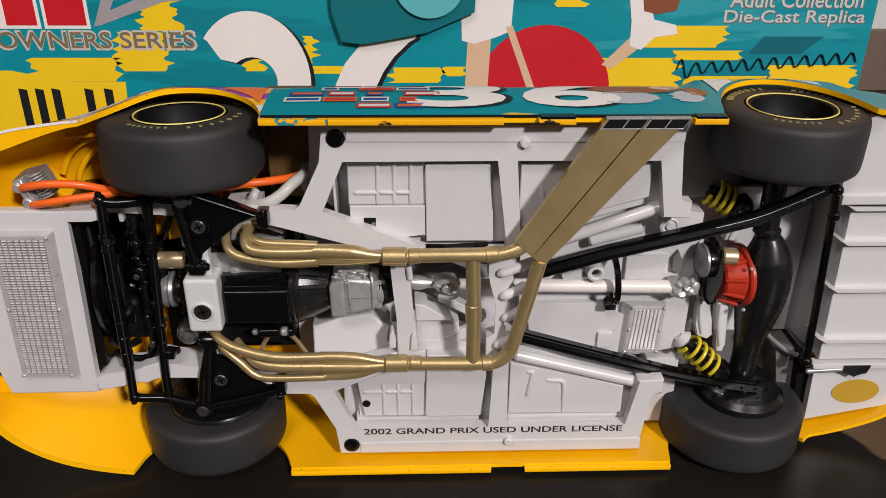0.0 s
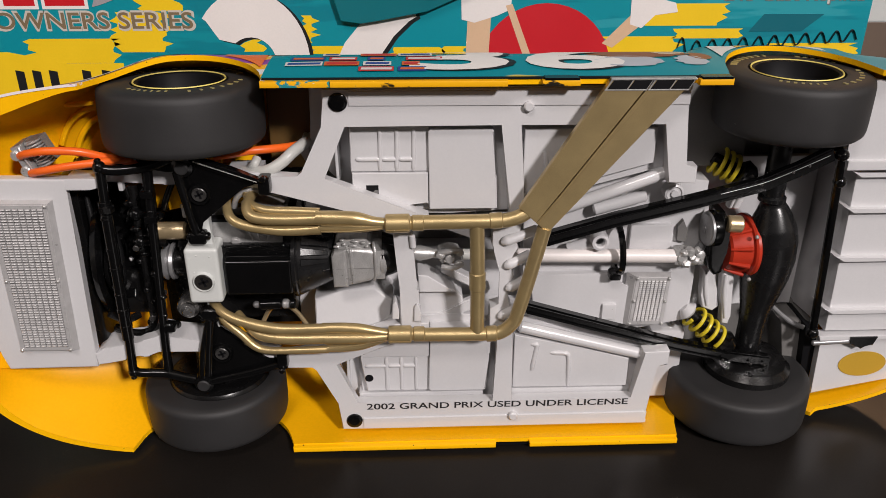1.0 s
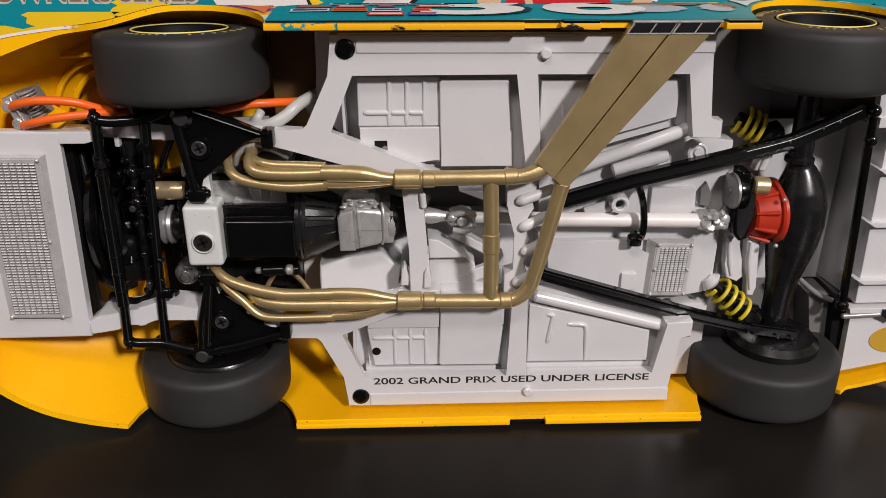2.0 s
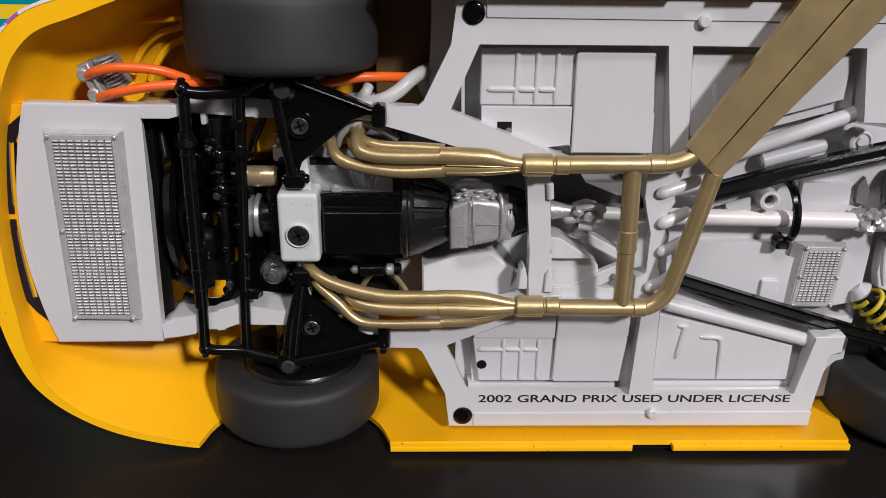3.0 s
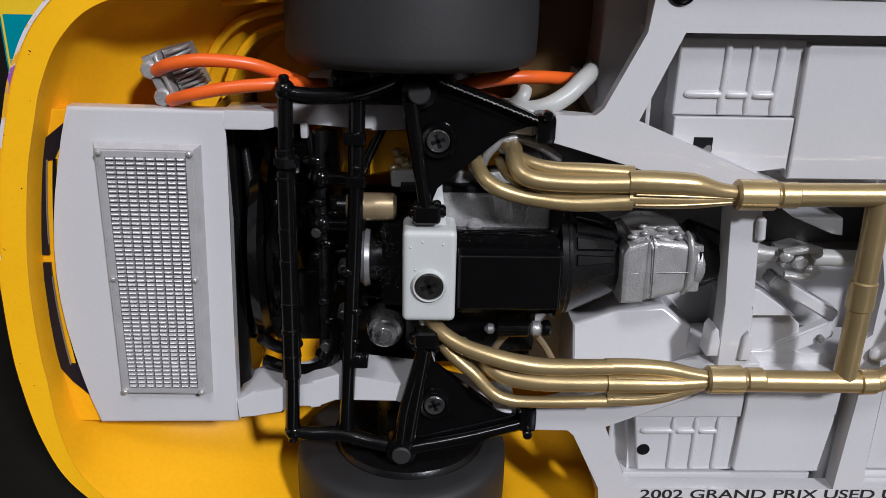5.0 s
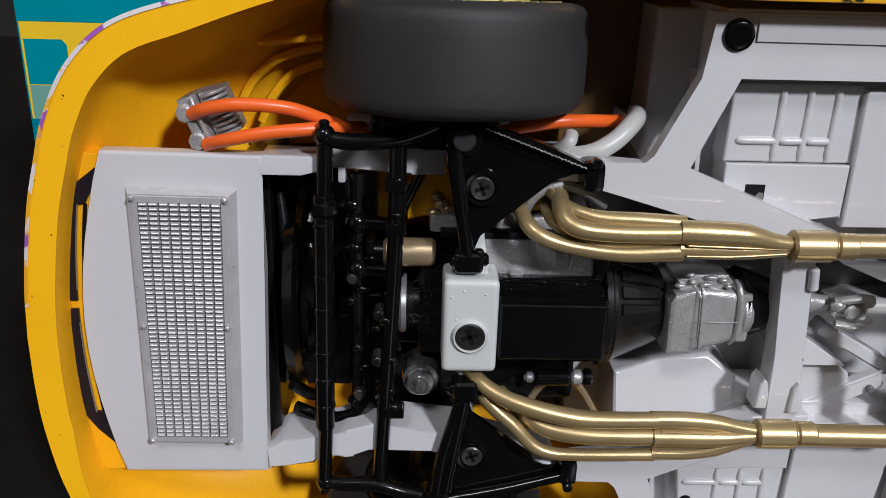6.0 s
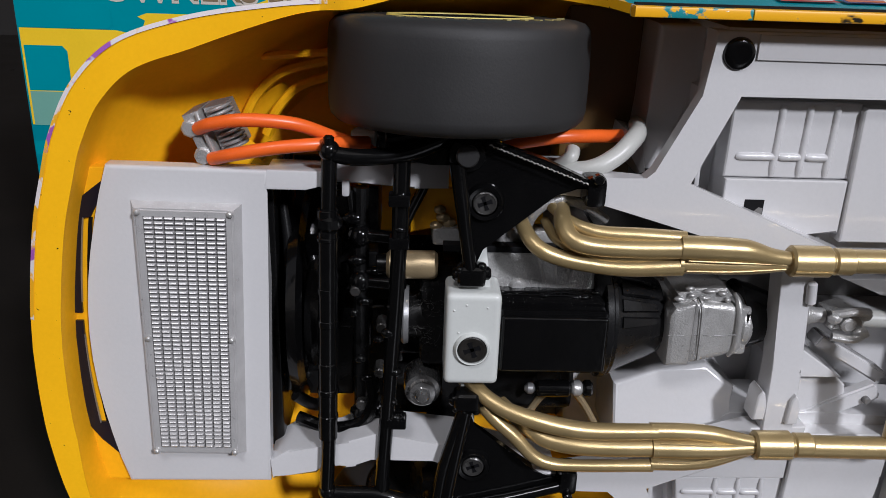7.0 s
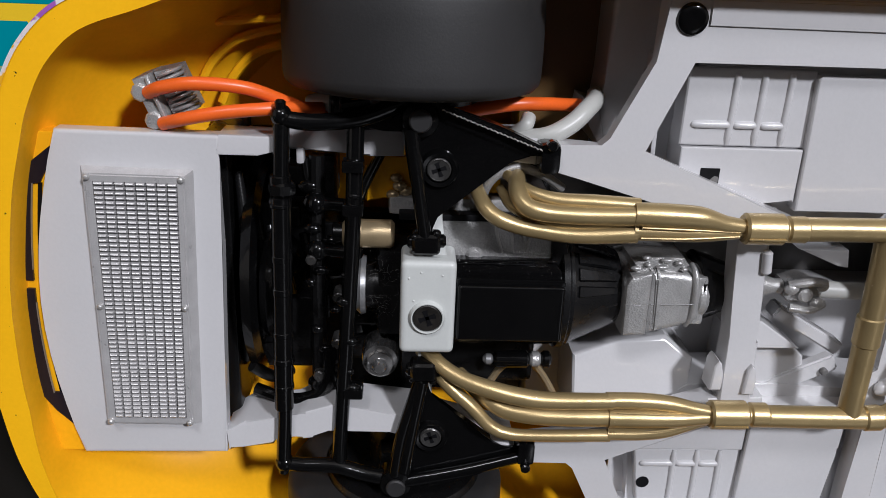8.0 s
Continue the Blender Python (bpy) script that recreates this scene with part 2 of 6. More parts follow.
def tube(points, r, seg=12, steps=6, bm=None, squash=1.0):
    """A round bar along the points; r is one radius or one per point."""
    own = bmesh.new()
    line = curve(points, steps) if steps > 1 else [Vector(q) for q in points]
    if isinstance(r, (int, float)):
        radii = [r] * len(line)
    else:
        where = np.linspace(0, len(r) - 1, len(line))
        radii = list(np.interp(where, range(len(r)), r))
    d, u, v = axis_frame(line[1] - line[0])
    rings = []
    for i, c in enumerate(line):
        way = (line[min(i + 1, len(line) - 1)] - line[max(i - 1, 0)]).normalized()
        u = (u - way * u.dot(way)).normalized()
        v = way.cross(u)
        rings.append([own.verts.new(c + (u * math.cos(k * math.tau / seg) + v * math.sin(k * math.tau / seg) * squash) * radii[i]) for k in range(seg)])
    for a, b in zip(rings, rings[1:]):
        for k in range(seg):
            own.faces.new((a[k], a[(k + 1) % seg], b[(k + 1) % seg], b[k]))
    own.faces.new(rings[0][::-1])
    own.faces.new(rings[-1])
    return join(bm, own)


def beam(points, wide, deep, bev=0.3, bm=None):
    """A flat bar of rectangular section along (x, y, z) points, wide in the x-z plane and deep in y."""
    own = bmesh.new()
    p = [Vector(q) for q in points]
    rings = []
    for i, c in enumerate(p):
        way = p[min(i + 1, len(p) - 1)] - p[max(i - 1, 0)]
        side = Vector((-way.z, 0, way.x)).normalized() * wide / 2
        back = Vector((0, deep, 0))
        rings.append([own.verts.new(q) for q in (c + side, c - side, c - side + back, c + side + back)])
    for a, b in zip(rings, rings[1:]):
        for k in range(4):
            own.faces.new((a[k], a[(k + 1) % 4], b[(k + 1) % 4], b[k]))
    own.faces.new(rings[0][::-1])
    own.faces.new(rings[-1])
    if bev:
        bmesh.ops.recalc_face_normals(own, faces=own.faces)
        bmesh.ops.bevel(own, geom=[e for e in own.edges if e.calc_face_angle(0) > 0.7], offset=bev, segments=2, affect="EDGES", clamp_overlap=True)
    return join(bm, own)


def disc(c, r, depth=0.6, squash=1.0, seg=40):
    return prism([(c[0] + r * math.cos(k * math.tau / seg), c[2] + r * squash * math.sin(k * math.tau / seg)) for k in range(seg)], c[1], c[1] + depth, min(0.1, depth / 3))


def letters(text, x0, z0, wide, high, y, deep=0.06, spread=None, bold=0.0, shear=0.0):
    """Writing that faces the viewer (-y): its lower left corner at (x0, z0), fitted to wide x high. spread maps (x, z) to (x, y, z)."""
    cu = bpy.data.curves.new("writing", "FONT")
    cu.body, cu.shear, cu.offset = text, shear, bold
    cu.resolution_u = 4
    ob = bpy.data.objects.new("writing", cu)
    me = bpy.data.meshes.new_from_object(ob)
    bm = bmesh.new()
    bm.from_mesh(me)
    bpy.data.meshes.remove(me)
    bpy.data.objects.remove(ob)
    bpy.data.curves.remove(cu)
    xs, ys = [v.co.x for v in bm.verts], [v.co.y for v in bm.verts]
    sx, sy = wide / (max(xs) - min(xs)), high / (max(ys) - min(ys))
    lx, ly = min(xs), min(ys)
    for v in bm.verts:
        x, z = x0 + (v.co.x - lx) * sx, z0 + (v.co.y - ly) * sy
        v.co = spread(x, z) if spread else (x, y, z)
    return bm


CZ = 40.4


def flip(z):
    """The height of the mirrored point on the other side of the car's middle line."""
    return 2 * CZ - z


def flipped(poly):
    return [(x, flip(z)) for x, z in poly]


def screw(x, y, z, r, parent, label="", cup=None):
    """A cross-head screw that faces the viewer, sunk in a raised ring; y is the surface that it sits on."""
    head = part("screw", lathe([(0, 0.05), (r * 0.5, -0.02), (r * 0.74, -0.14), (r * 0.88, -0.14), (r * 0.97, -0.02), (r, 0.4), (0, 0.4)], (x, y - 0.3, z), (0, 1, 0), 28), WORN if cup else STEEL_DARK, parent, label)
    slot = bmesh.new()
    for k in range(4):
        a = 0.35 + k * math.pi / 2
        tip, side = Vector((math.cos(a), 0, math.sin(a))), Vector((-math.sin(a), 0, math.cos(a)))
        mid = Vector((x, y - 0.37, z))
        rim_pts = [mid + tip * r * u + side * r * v for u, v in ((0.0, 0.12), (0.40, 0.15), (0.62, 0.24), (0.72, 0.12), (0.72, -0.12), (0.62, -0.24), (0.40, -0.15), (0.0, -0.12))]
        top = [slot.verts.new(q) for q in rim_pts]
        low = [slot.verts.new(q + Vector((0, 0.25, 0))) for q in rim_pts]
        slot.faces.new(top)
        for i in range(8):
            slot.faces.new((top[i], low[i], low[(i + 1) % 8], top[(i + 1) % 8]))
    part("cross_slot", slot, DARK, head)
    if not cup:
        part("worn_rim", lathe([(r * 0.80, -0.17), (r * 0.86, -0.20), (r * 0.93, -0.13), (r * 0.9, 0.0)], (x, y - 0.3, z), (0, 1, 0), 28), PEWTER, head)
    if cup:
        part("screw_ring", lathe([(r * 1.01, 0.2), (r * 1.01, -0.5), (r * 1.08, -0.55), (r * 1.2, -0.3), (r * 1.24, 0.2)] if cup is WHITE else [(r * 0.99, 0.3), (r * 0.99, -0.12), (r * 1.06, -0.16), (r * 1.09, 0.2)], (x, y, z), (0, 1, 0), 28), cup, parent)
    return head


# ---- the room ----
def room():
    def slab(name, x0, x1, y0, y1, z0, z1, material, label, category="wall"):
        tagged(part(name, box(x0, x1, y0, y1, z0, z1), material, None, smooth=False), label, category, kind="structure")

    slab("floor", -2000, 2000, -2000, 1200, -800, -750, DARKWALL, "dark floor under the table", "floor")
    slab("ceiling", -2000, 2000, -2000, 1200, 1650, 1700, WALL, "warm white ceiling of the room", "ceiling")
    slab("wall_north", -2000, 2000, 1200, 1260, -750, 1650, DARKWALL, "dark wall far behind the display box")
    slab("wall_south", -2000, 2000, -2060, -2000, -750, 1650, DARKWALL, "dark wall behind the viewer")
    slab("wall_west", -2060, -2000, -2000, 1200, -750, 1650, WALL, "warm beige wall of the room")
    slab("wall_east", 2000, 2060, -2000, 1200, -750, 1650, WALL, "warm beige wall of the room")


def table():
    t = thing("table", "black lacquered table top carrying the model car", "table", (0, 100, 0))
    part("tabletop", box(-700, 700, -350, 500, -28, 0, 2.5), TABLE, t, smooth=False)
    for x in (-650, 650):
        for y in (-300, 450):
            part("leg", box(x - 25, x + 25, y - 25, y + 25, -750, -28, 3), TABLE, t, smooth=False)


def lamps():
    t = thing("spot_lamp", "white shaded lamp on a wall arm", "lamp", [c * 1000 for c in LAMP])
    d = (Vector((0, 0, 0.03)) - Vector(LAMP)).normalized()
    part("shade", lathe([(0, -60), (40, -60), (112, -6), (112, 4), (108, 4), (108, -3), (38, -55), (0, -55)], (0, 0, 0), d, 32), WHITE, t)
    part("arm", cyl(d * -58, Vector((40, -399, 60)), 8), WHITE, t)
    # housing for the added fill light
    t = thing("ceiling_lamp", "round flat white lamp, unseen, added as soft fill", "lamp", [c * 1000 for c in FILL])
    w = thing("wall_lamp", "small round wall lamp with a warm bulb", "lamp", [c * 1000 for c in BACK])
    d = (Vector((0.08, 0, 0)) - Vector(BACK)).normalized()
    part("shade", lathe([(0, -30), (24, -30), (58, -4), (58, 3), (55, 3), (55, -2), (22, -26), (0, -26)], (0, 0, 0), d, 28), WHITE, w)
    part("arm", cyl(d * -28, Vector((20, 98, 30)), 6), WHITE, w)
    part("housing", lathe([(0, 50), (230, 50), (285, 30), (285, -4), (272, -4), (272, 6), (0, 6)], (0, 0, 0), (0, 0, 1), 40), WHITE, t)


# ---- the display box behind the car ----
def display_box():
    x0, x1, y0, h = -140.5, 109.0, 80.0, 112.0
    t = thing("display_box", "teal and yellow printed cardboard box for the model car", "box", (-13, y0, 0))
    dx = -13.0

    def put(name, bm, material, parent=t, label="", smooth=False, art=True):
        """Artwork is laid out on a sheet 1.146 times as large as the printed panel."""
        if art:
            for v in bm.verts:
                v.co.x, v.co.z = 0.8723 * v.co.x - 1.8, 0.8723 * v.co.z + 15.8
        bmesh.ops.translate(bm, vec=(-dx, -y0, 0), verts=bm.verts)
        return part(name, bm, material, parent, label, smooth)

    front = put("front_panel", box(x0, x1, y0, y0 + 1.0, 0, h, 0.3), BOXART, art=False, label="front panel with torn yellow brush strokes on teal")
    put("back_panel", box(x0, x1, y0 + 109, y0 + 110, 0, h, 0.3), BOXART, art=False)
    put("side_panel", box(x0, x0 + 1, y0 + 1.02, y0 + 108.98, 0, h), BOXART, art=False)
    put("side_panel", box(x1 - 1, x1, y0 + 1.02, y0 + 108.98, 0, h), BOXART, art=False)
    put("top_panel", box(x0 + 1.02, x1 - 1.02, y0 + 1.02, y0 + 108.98, h - 1, h), BOXART, art=False)
    put("bottom_panel", box(x0 + 1.02, x1 - 1.02, y0 + 1.02, y0 + 108.98, 0, 1), BOXART, art=False)
    # closing flap with its round tab; shade is put into the flap's teal
    flap = put("flap", prism([(-40, 110), (-38.5, 76), (-36, 67.3), (-30, 66.5), (-24, 67.5), (-10, 70), (4, 76), (6, 110)], y0 - 2.2, y0 - 1.4, 0.2), ink_mat("shaded_teal_card", (0.0, 0.14, 0.17)), label="teal closing flap, darkened for shade")
    put("tab", disc((-9.5, y0 - 3.2, 85), 10.5, 0.8), ink_mat("pale_teal_card", (0.10, 0.42, 0.46)), flap, "round pale tab")
    # torn brush strokes
    gold_ink, tear = ink_mat("yellow_ink", (0.84, 0.55, 0.012)), random.Random(31)

    def stroke(xa, xb, za, zb):
        """A dry brush stroke: straight along, torn at both ends."""
        n = max(4, int((zb - za) / 0.7))
        right = [(xb + tear.uniform(-2.2, 1.4), za + (zb - za) * k / n) for k in range(n + 1)]
        left = [(xa + tear.uniform(-1.4, 2.2), zb - (zb - za) * k / n) for k in range(n + 1)]
        put("brush_stroke", prism(right + left, y0 - 0.04, y0), gold_ink, front, art=False)

    for xa, xb, za, zb in ((-116, -92, 63.4, 69.8), (-93, -79, 66.2, 76.6), (-86, -75.4, 76.8, 84.6), (-124, -96, 56, 62.4), (-59, -54.6, 66.2, 69.4), (-44, -39.6, 68.4, 75.6), (-42, -32, 65.5, 67.6), (-21, -6, 63, 67.2), (-6, 0, 64.8, 67.4), (23, 31.6, 83.2, 88), (48, 69.6, 72.6, 78.4), (56, 74, 69.2, 71.8), (37.6, 58, 58, 69.8), (82, 107, 60, 67.8), (60, 84, 60, 64.8), (-30, -10, 92, 99), (60, 98, 94, 101), (-134, -112, 86, 92)):
        stroke(xa, xb, za, zb)

    # tops of the large race digits, with black drop shadows
    def ring(cx, cz, rx, rz, a0, a1, n):
        return [(cx + rx * math.cos(math.radians(a0 + (a1 - a0) * k / n)), cz + rz * math.sin(math.radians(a0 + (a1 - a0) * k / n))) for k in range(n + 1)]

    three = [*ring(-57.4, 63.6, 15.4, 18.4, -40, 142, 24), (-68.6, 74.2), (-67.0, 71.6), (-65.6, 69.4), *ring(-57.4, 63.4, 6.4, 6.6, 130, -40, 12)]
    six = [(-36.4, 58), (-35.4, 62.6), (-32.6, 68.4), (-27.6, 74.2), (-21.4, 79.2), (-16.4, 81.2), (-14.4, 79.6), (-14.2, 77.6), (-13.4, 75.2), (-15.4, 74.0), (-19.4, 70.2), (-22.4, 66.0), (-24.4, 62.0), (-25.0, 58)]
    for shape in (three, six):
        put("digit_shadow", prism([(x + 1.1, z - 0.5) for x, z in shape], y0 - 0.07, y0), INK, front, art=False)
        put("digit", prism(shape, y0 - 0.12, y0), ink_mat("white_ink", (0.78, 0.73, 0.71)), front, "large white race digit", art=False)
    # words
    put("writing_rim", letters("OWNERS SERIES", -139.6, 64.1, 60, 6.2, y0 - 0.06, bold=0.05), ink_mat("pale_ink", (0.55, 0.50, 0.44)), front)
    put("writing", letters("OWNERS SERIES", -138.8, 64.8, 58.4, 4.9, y0 - 0.12, bold=0.012), ink_mat("bronze_ink", (0.20, 0.145, 0.085)), front, "bronze lettering")
    for text, x, z, wide, high in (("Adult Collection", 81.5, 77.2, 41, 4.9), ("Die-Cast Replica", 80.3, 71.6, 43.8, 4.9)):
        put("writing_rim", letters(text, x + 0.35, z - 0.35, wide, high, y0 - 0.06, bold=0.02), ink_mat("grey_ink", (0.12, 0.16, 0.17)), front)
        put("writing", letters(text, x, z, wide, high, y0 - 0.12, bold=0.012), ink_mat("silver_ink", (0.55, 0.53, 0.50)), front, "pale grey lettering")
    # plain shapes in place of marks and names
    red, grey = ink_mat("red_ink", (0.55, 0.012, 0.02)), ink_mat("lilac_grey_ink", (0.33, 0.30, 0.32))
    pale = ink_mat("white_ink", (0.78, 0.73, 0.71))
    for x, wide in ((-146, 9), (-135, 9), (-123, 11.5)):
        put("mark_rim", prism([(x - 1, 70.6), (x + wide + 1, 70.6), (x + wide + 1, 86), (x - 1, 86)], y0 - 0.05, y0), pale, front)
        put("mark", prism([(x, 71.6), (x + wide, 71.6), (x + wide, 85), (x, 85)], y0 - 0.11, y0 - 0.06), red, front, "plain red block")
    put("mark", prism([(-109.5, 71.2), (-107, 71.8), (-88, 78.5), (-82, 79), (-84, 80.6), (-94, 80), (-104, 76), (-100, 84), (-104, 84)], y0 - 0.1, y0), grey, front, "grey angled stroke")
    put("name_stroke", tube([(57.4 + 0.31 * k, y0, 66.8 + 0.020 * k + (2.6 if k < 14 else 1.5) * math.sin(k * 0.46)) for k in range(160)], 0.8, 6, 2, squash=0.2), INK, front, art=False)
    put("name_bar", prism([(76.5, 71.0), (91, 71.0), (96.5, 75.6), (80, 75.6)], y0 - 0.09, y0), ink_mat("dark_teal_ink", (0.0, 0.12, 0.16)), front, art=False)
    put("mark_ground", prism([(-158.5, 36), (-104, 36), (-103, 54.5), (-120, 54.5), (-137, 58), (-158.5, 58)], y0 - 0.05, y0), gold_ink, front, "plain yellow field")
    for xa, xb, za, zb, pale_one in ((-158, -137.7, 58.1, 63.6, False), (-158, -148.4, 44.0, 54.2, False), (-158, -149.6, 35.9, 43.8, True)):
        put("colour_block", prism([(xa, za), (xb - 1, za), (xb, za + 1.2), (xb, zb - 1.2), (xb - 1, zb), (xa, zb)], y0 - 0.09, y0 - 0.051), ink_mat("pale_green_ink", (0.16, 0.36, 0.30)) if pale_one else ink_mat("teal_ink", (0.0, 0.25, 0.31)), front)
    for x in (-136, -131, -126, -116, -110):
        put("name_bar", prism([(x, 38), (x + 2.6, 38), (x + 2.6, 52), (x, 52.5)], y0 - 0.1, y0 - 0.051), INK, front)
    skin, brown = ink_mat("skin_ink", (0.66, 0.44, 0.28)), ink_mat("brown_ink", (0.22, 0.07, 0.03))
    put("mark", disc((21.2, y0 - 0.1, 60.4), 18.2, 0.1), red, front, "plain round red field", art=False)
    put("mark", prism([(-0.4, 60), (5.8, 60), (6.4, 75.4), (0.2, 75.4)], y0 - 0.11, y0), skin, front, art=False)
    put("mark", prism([(-1.4, 74.4), (-1.6, 80), (0.6, 85), (6, 88), (12, 85), (11.6, 77), (8, 75.4), (2, 73.6)], y0 - 0.13, y0), pale, front, art=False)
    put("mark", prism([(36.6, 68.0), (39.5, 66.8), (46.3, 72.4), (44.6, 76.2)], y0 - 0.11, y0), skin, front, art=False)
    put("mark", prism([(43.8, 73.0), (43.6, 79.6), (42.4, 86), (47.6, 86), (49.6, 80), (55.6, 78.6), (56.4, 76.2), (50.4, 75.4), (47.0, 72.0)], y0 - 0.13, y0), pale, front, art=False)
    put("mark", prism([(46.0, 85.6), (46.6, 82.2), (50, 81.4), (55.2, 82.4), (56, 86)], y0 - 0.14, y0), brown, front, art=False)
    put("mark", prism([(10.2, 78), (12.0, 78.4), (19.4, 60), (17.2, 60)], y0 - 0.14, y0), skin, front, art=False)


def white_carton():
    t = thing("white_carton", "off-white carton with a dark brown lower band", "box", (260, 330, 0))
    part("carton", box(-70, 70, -40, 40, 33, 150, 0.8), WHITE, t, smooth=False)
    part("band", box(-69.5, 69.5, -39.5, 39.5, 0, 33, 0.5), ink_mat("brown_card", (0.14, 0.10, 0.075)), t, smooth=False)


room()
table()
lamps()
display_box()
white_carton()

# ---- the model car, lying on its side with its underside to the viewer ----
car = thing("model_car", "yellow and teal die-cast race car lying on its side", "model car", (0, 0, 0))

UPPER = [(-104.9, 40.4), (-104.3, 46.5), (-102.8, 55.2), (-101.2, 61), (-99.6, 65.8), (-96.7, 71), (-92, 75.2), (-84.7, 77.7), (-76.5, 79.1), (-70, 79.7), (-58, 80.3), (-46, 80.1), (-40, 80.0), (0, 80.0), (40, 80.1), (46, 80.2), (58, 80.3), (70, 79.6), (80, 78), (90, 74.5), (97, 68), (101, 58), (102.5, 46)]
LOWER = [(102.8, 40.4), (102.5, 34), (101, 22), (97, 12.5), (90, 7), (80, 3.4), (70, 1.6), (58, 0.9), (46, 1.2), (40, 1.4), (0, 1.4), (-41, 1.2), (-46, 0.9), (-58, 0.6), (-74, 0.9), (-86.5, 3.4), (-95, 7.6), (-100.7, 13.2), (-103.4, 20), (-104.7, 28), (-105, 34)]
ARCHES = ((-56.0, 15.2, 16.2), (55.6, 15.0, 22.4))
LOW_ARCHES = ((-57.8, 16.4, 14.2), (57.4, 16.4, 19.0))


def body_outline():
    pts = curve([(x, 0, z) for x, z in (*UPPER, *LOWER, UPPER[0])], 24)[:-1]
    line, gap = [pts[0]], 0.5
    for p in pts[1:]:
        if (p - line[-1]).length >= gap:
            line.append(p)
    n = len(line)
    out = []
    for i, p in enumerate(line):
        way = (line[(i + 1) % n] - line[i - 1]).normalized()
        out.append((p.x, p.z, -way.z, way.x))
    # normals that point outwards
    return [(x, z, nx, nz) if nx * x + nz * (z - CZ) > 0 else (x, z, -nx, -nz) for x, z, nx, nz in out]


def bulge(y, x=0.0):
    """How far the flank swells over its sill at depth y; flatter over the wheel arches."""
    near = min(abs(x - xa) / half for xa, half, _ in ARCHES)
    k = max(0.0, min(1.0, (near - 0.9) / 0.4))
    fall = (1 - k) * 0.05 * max(0.0, y - (12.5 if x < 0 else 18.5)) ** 2 + k * 0.024 * max(0.0, y - 10) ** 2
    return 0.9 * math.sin((y + 3) / 26.0 * math.pi) * (0.4 + 0.6 * k) - fall


def inward(x):
    """How much the wall leans in towards the nose, 0 at the wheels and 1 ahead of them."""
    t = max(0.0, min(1.0, (-60.0 - x) / 30.0))
    return t * t * (3 - 2 * t)


def lip_at(x, z):
    low = -3.0 + 8.0 * max(0.0, min(1.0, (x - 66.0) / 9.0))
    for xa, half, rise in ARCHES if z > CZ else LOW_ARCHES:
        if abs(x - xa) < half and abs(z - CZ) > 25:
            low = max(low, -3.0 + rise * max(0.0, 1 - ((x - xa) / half) ** 2) ** 0.58)
    return low


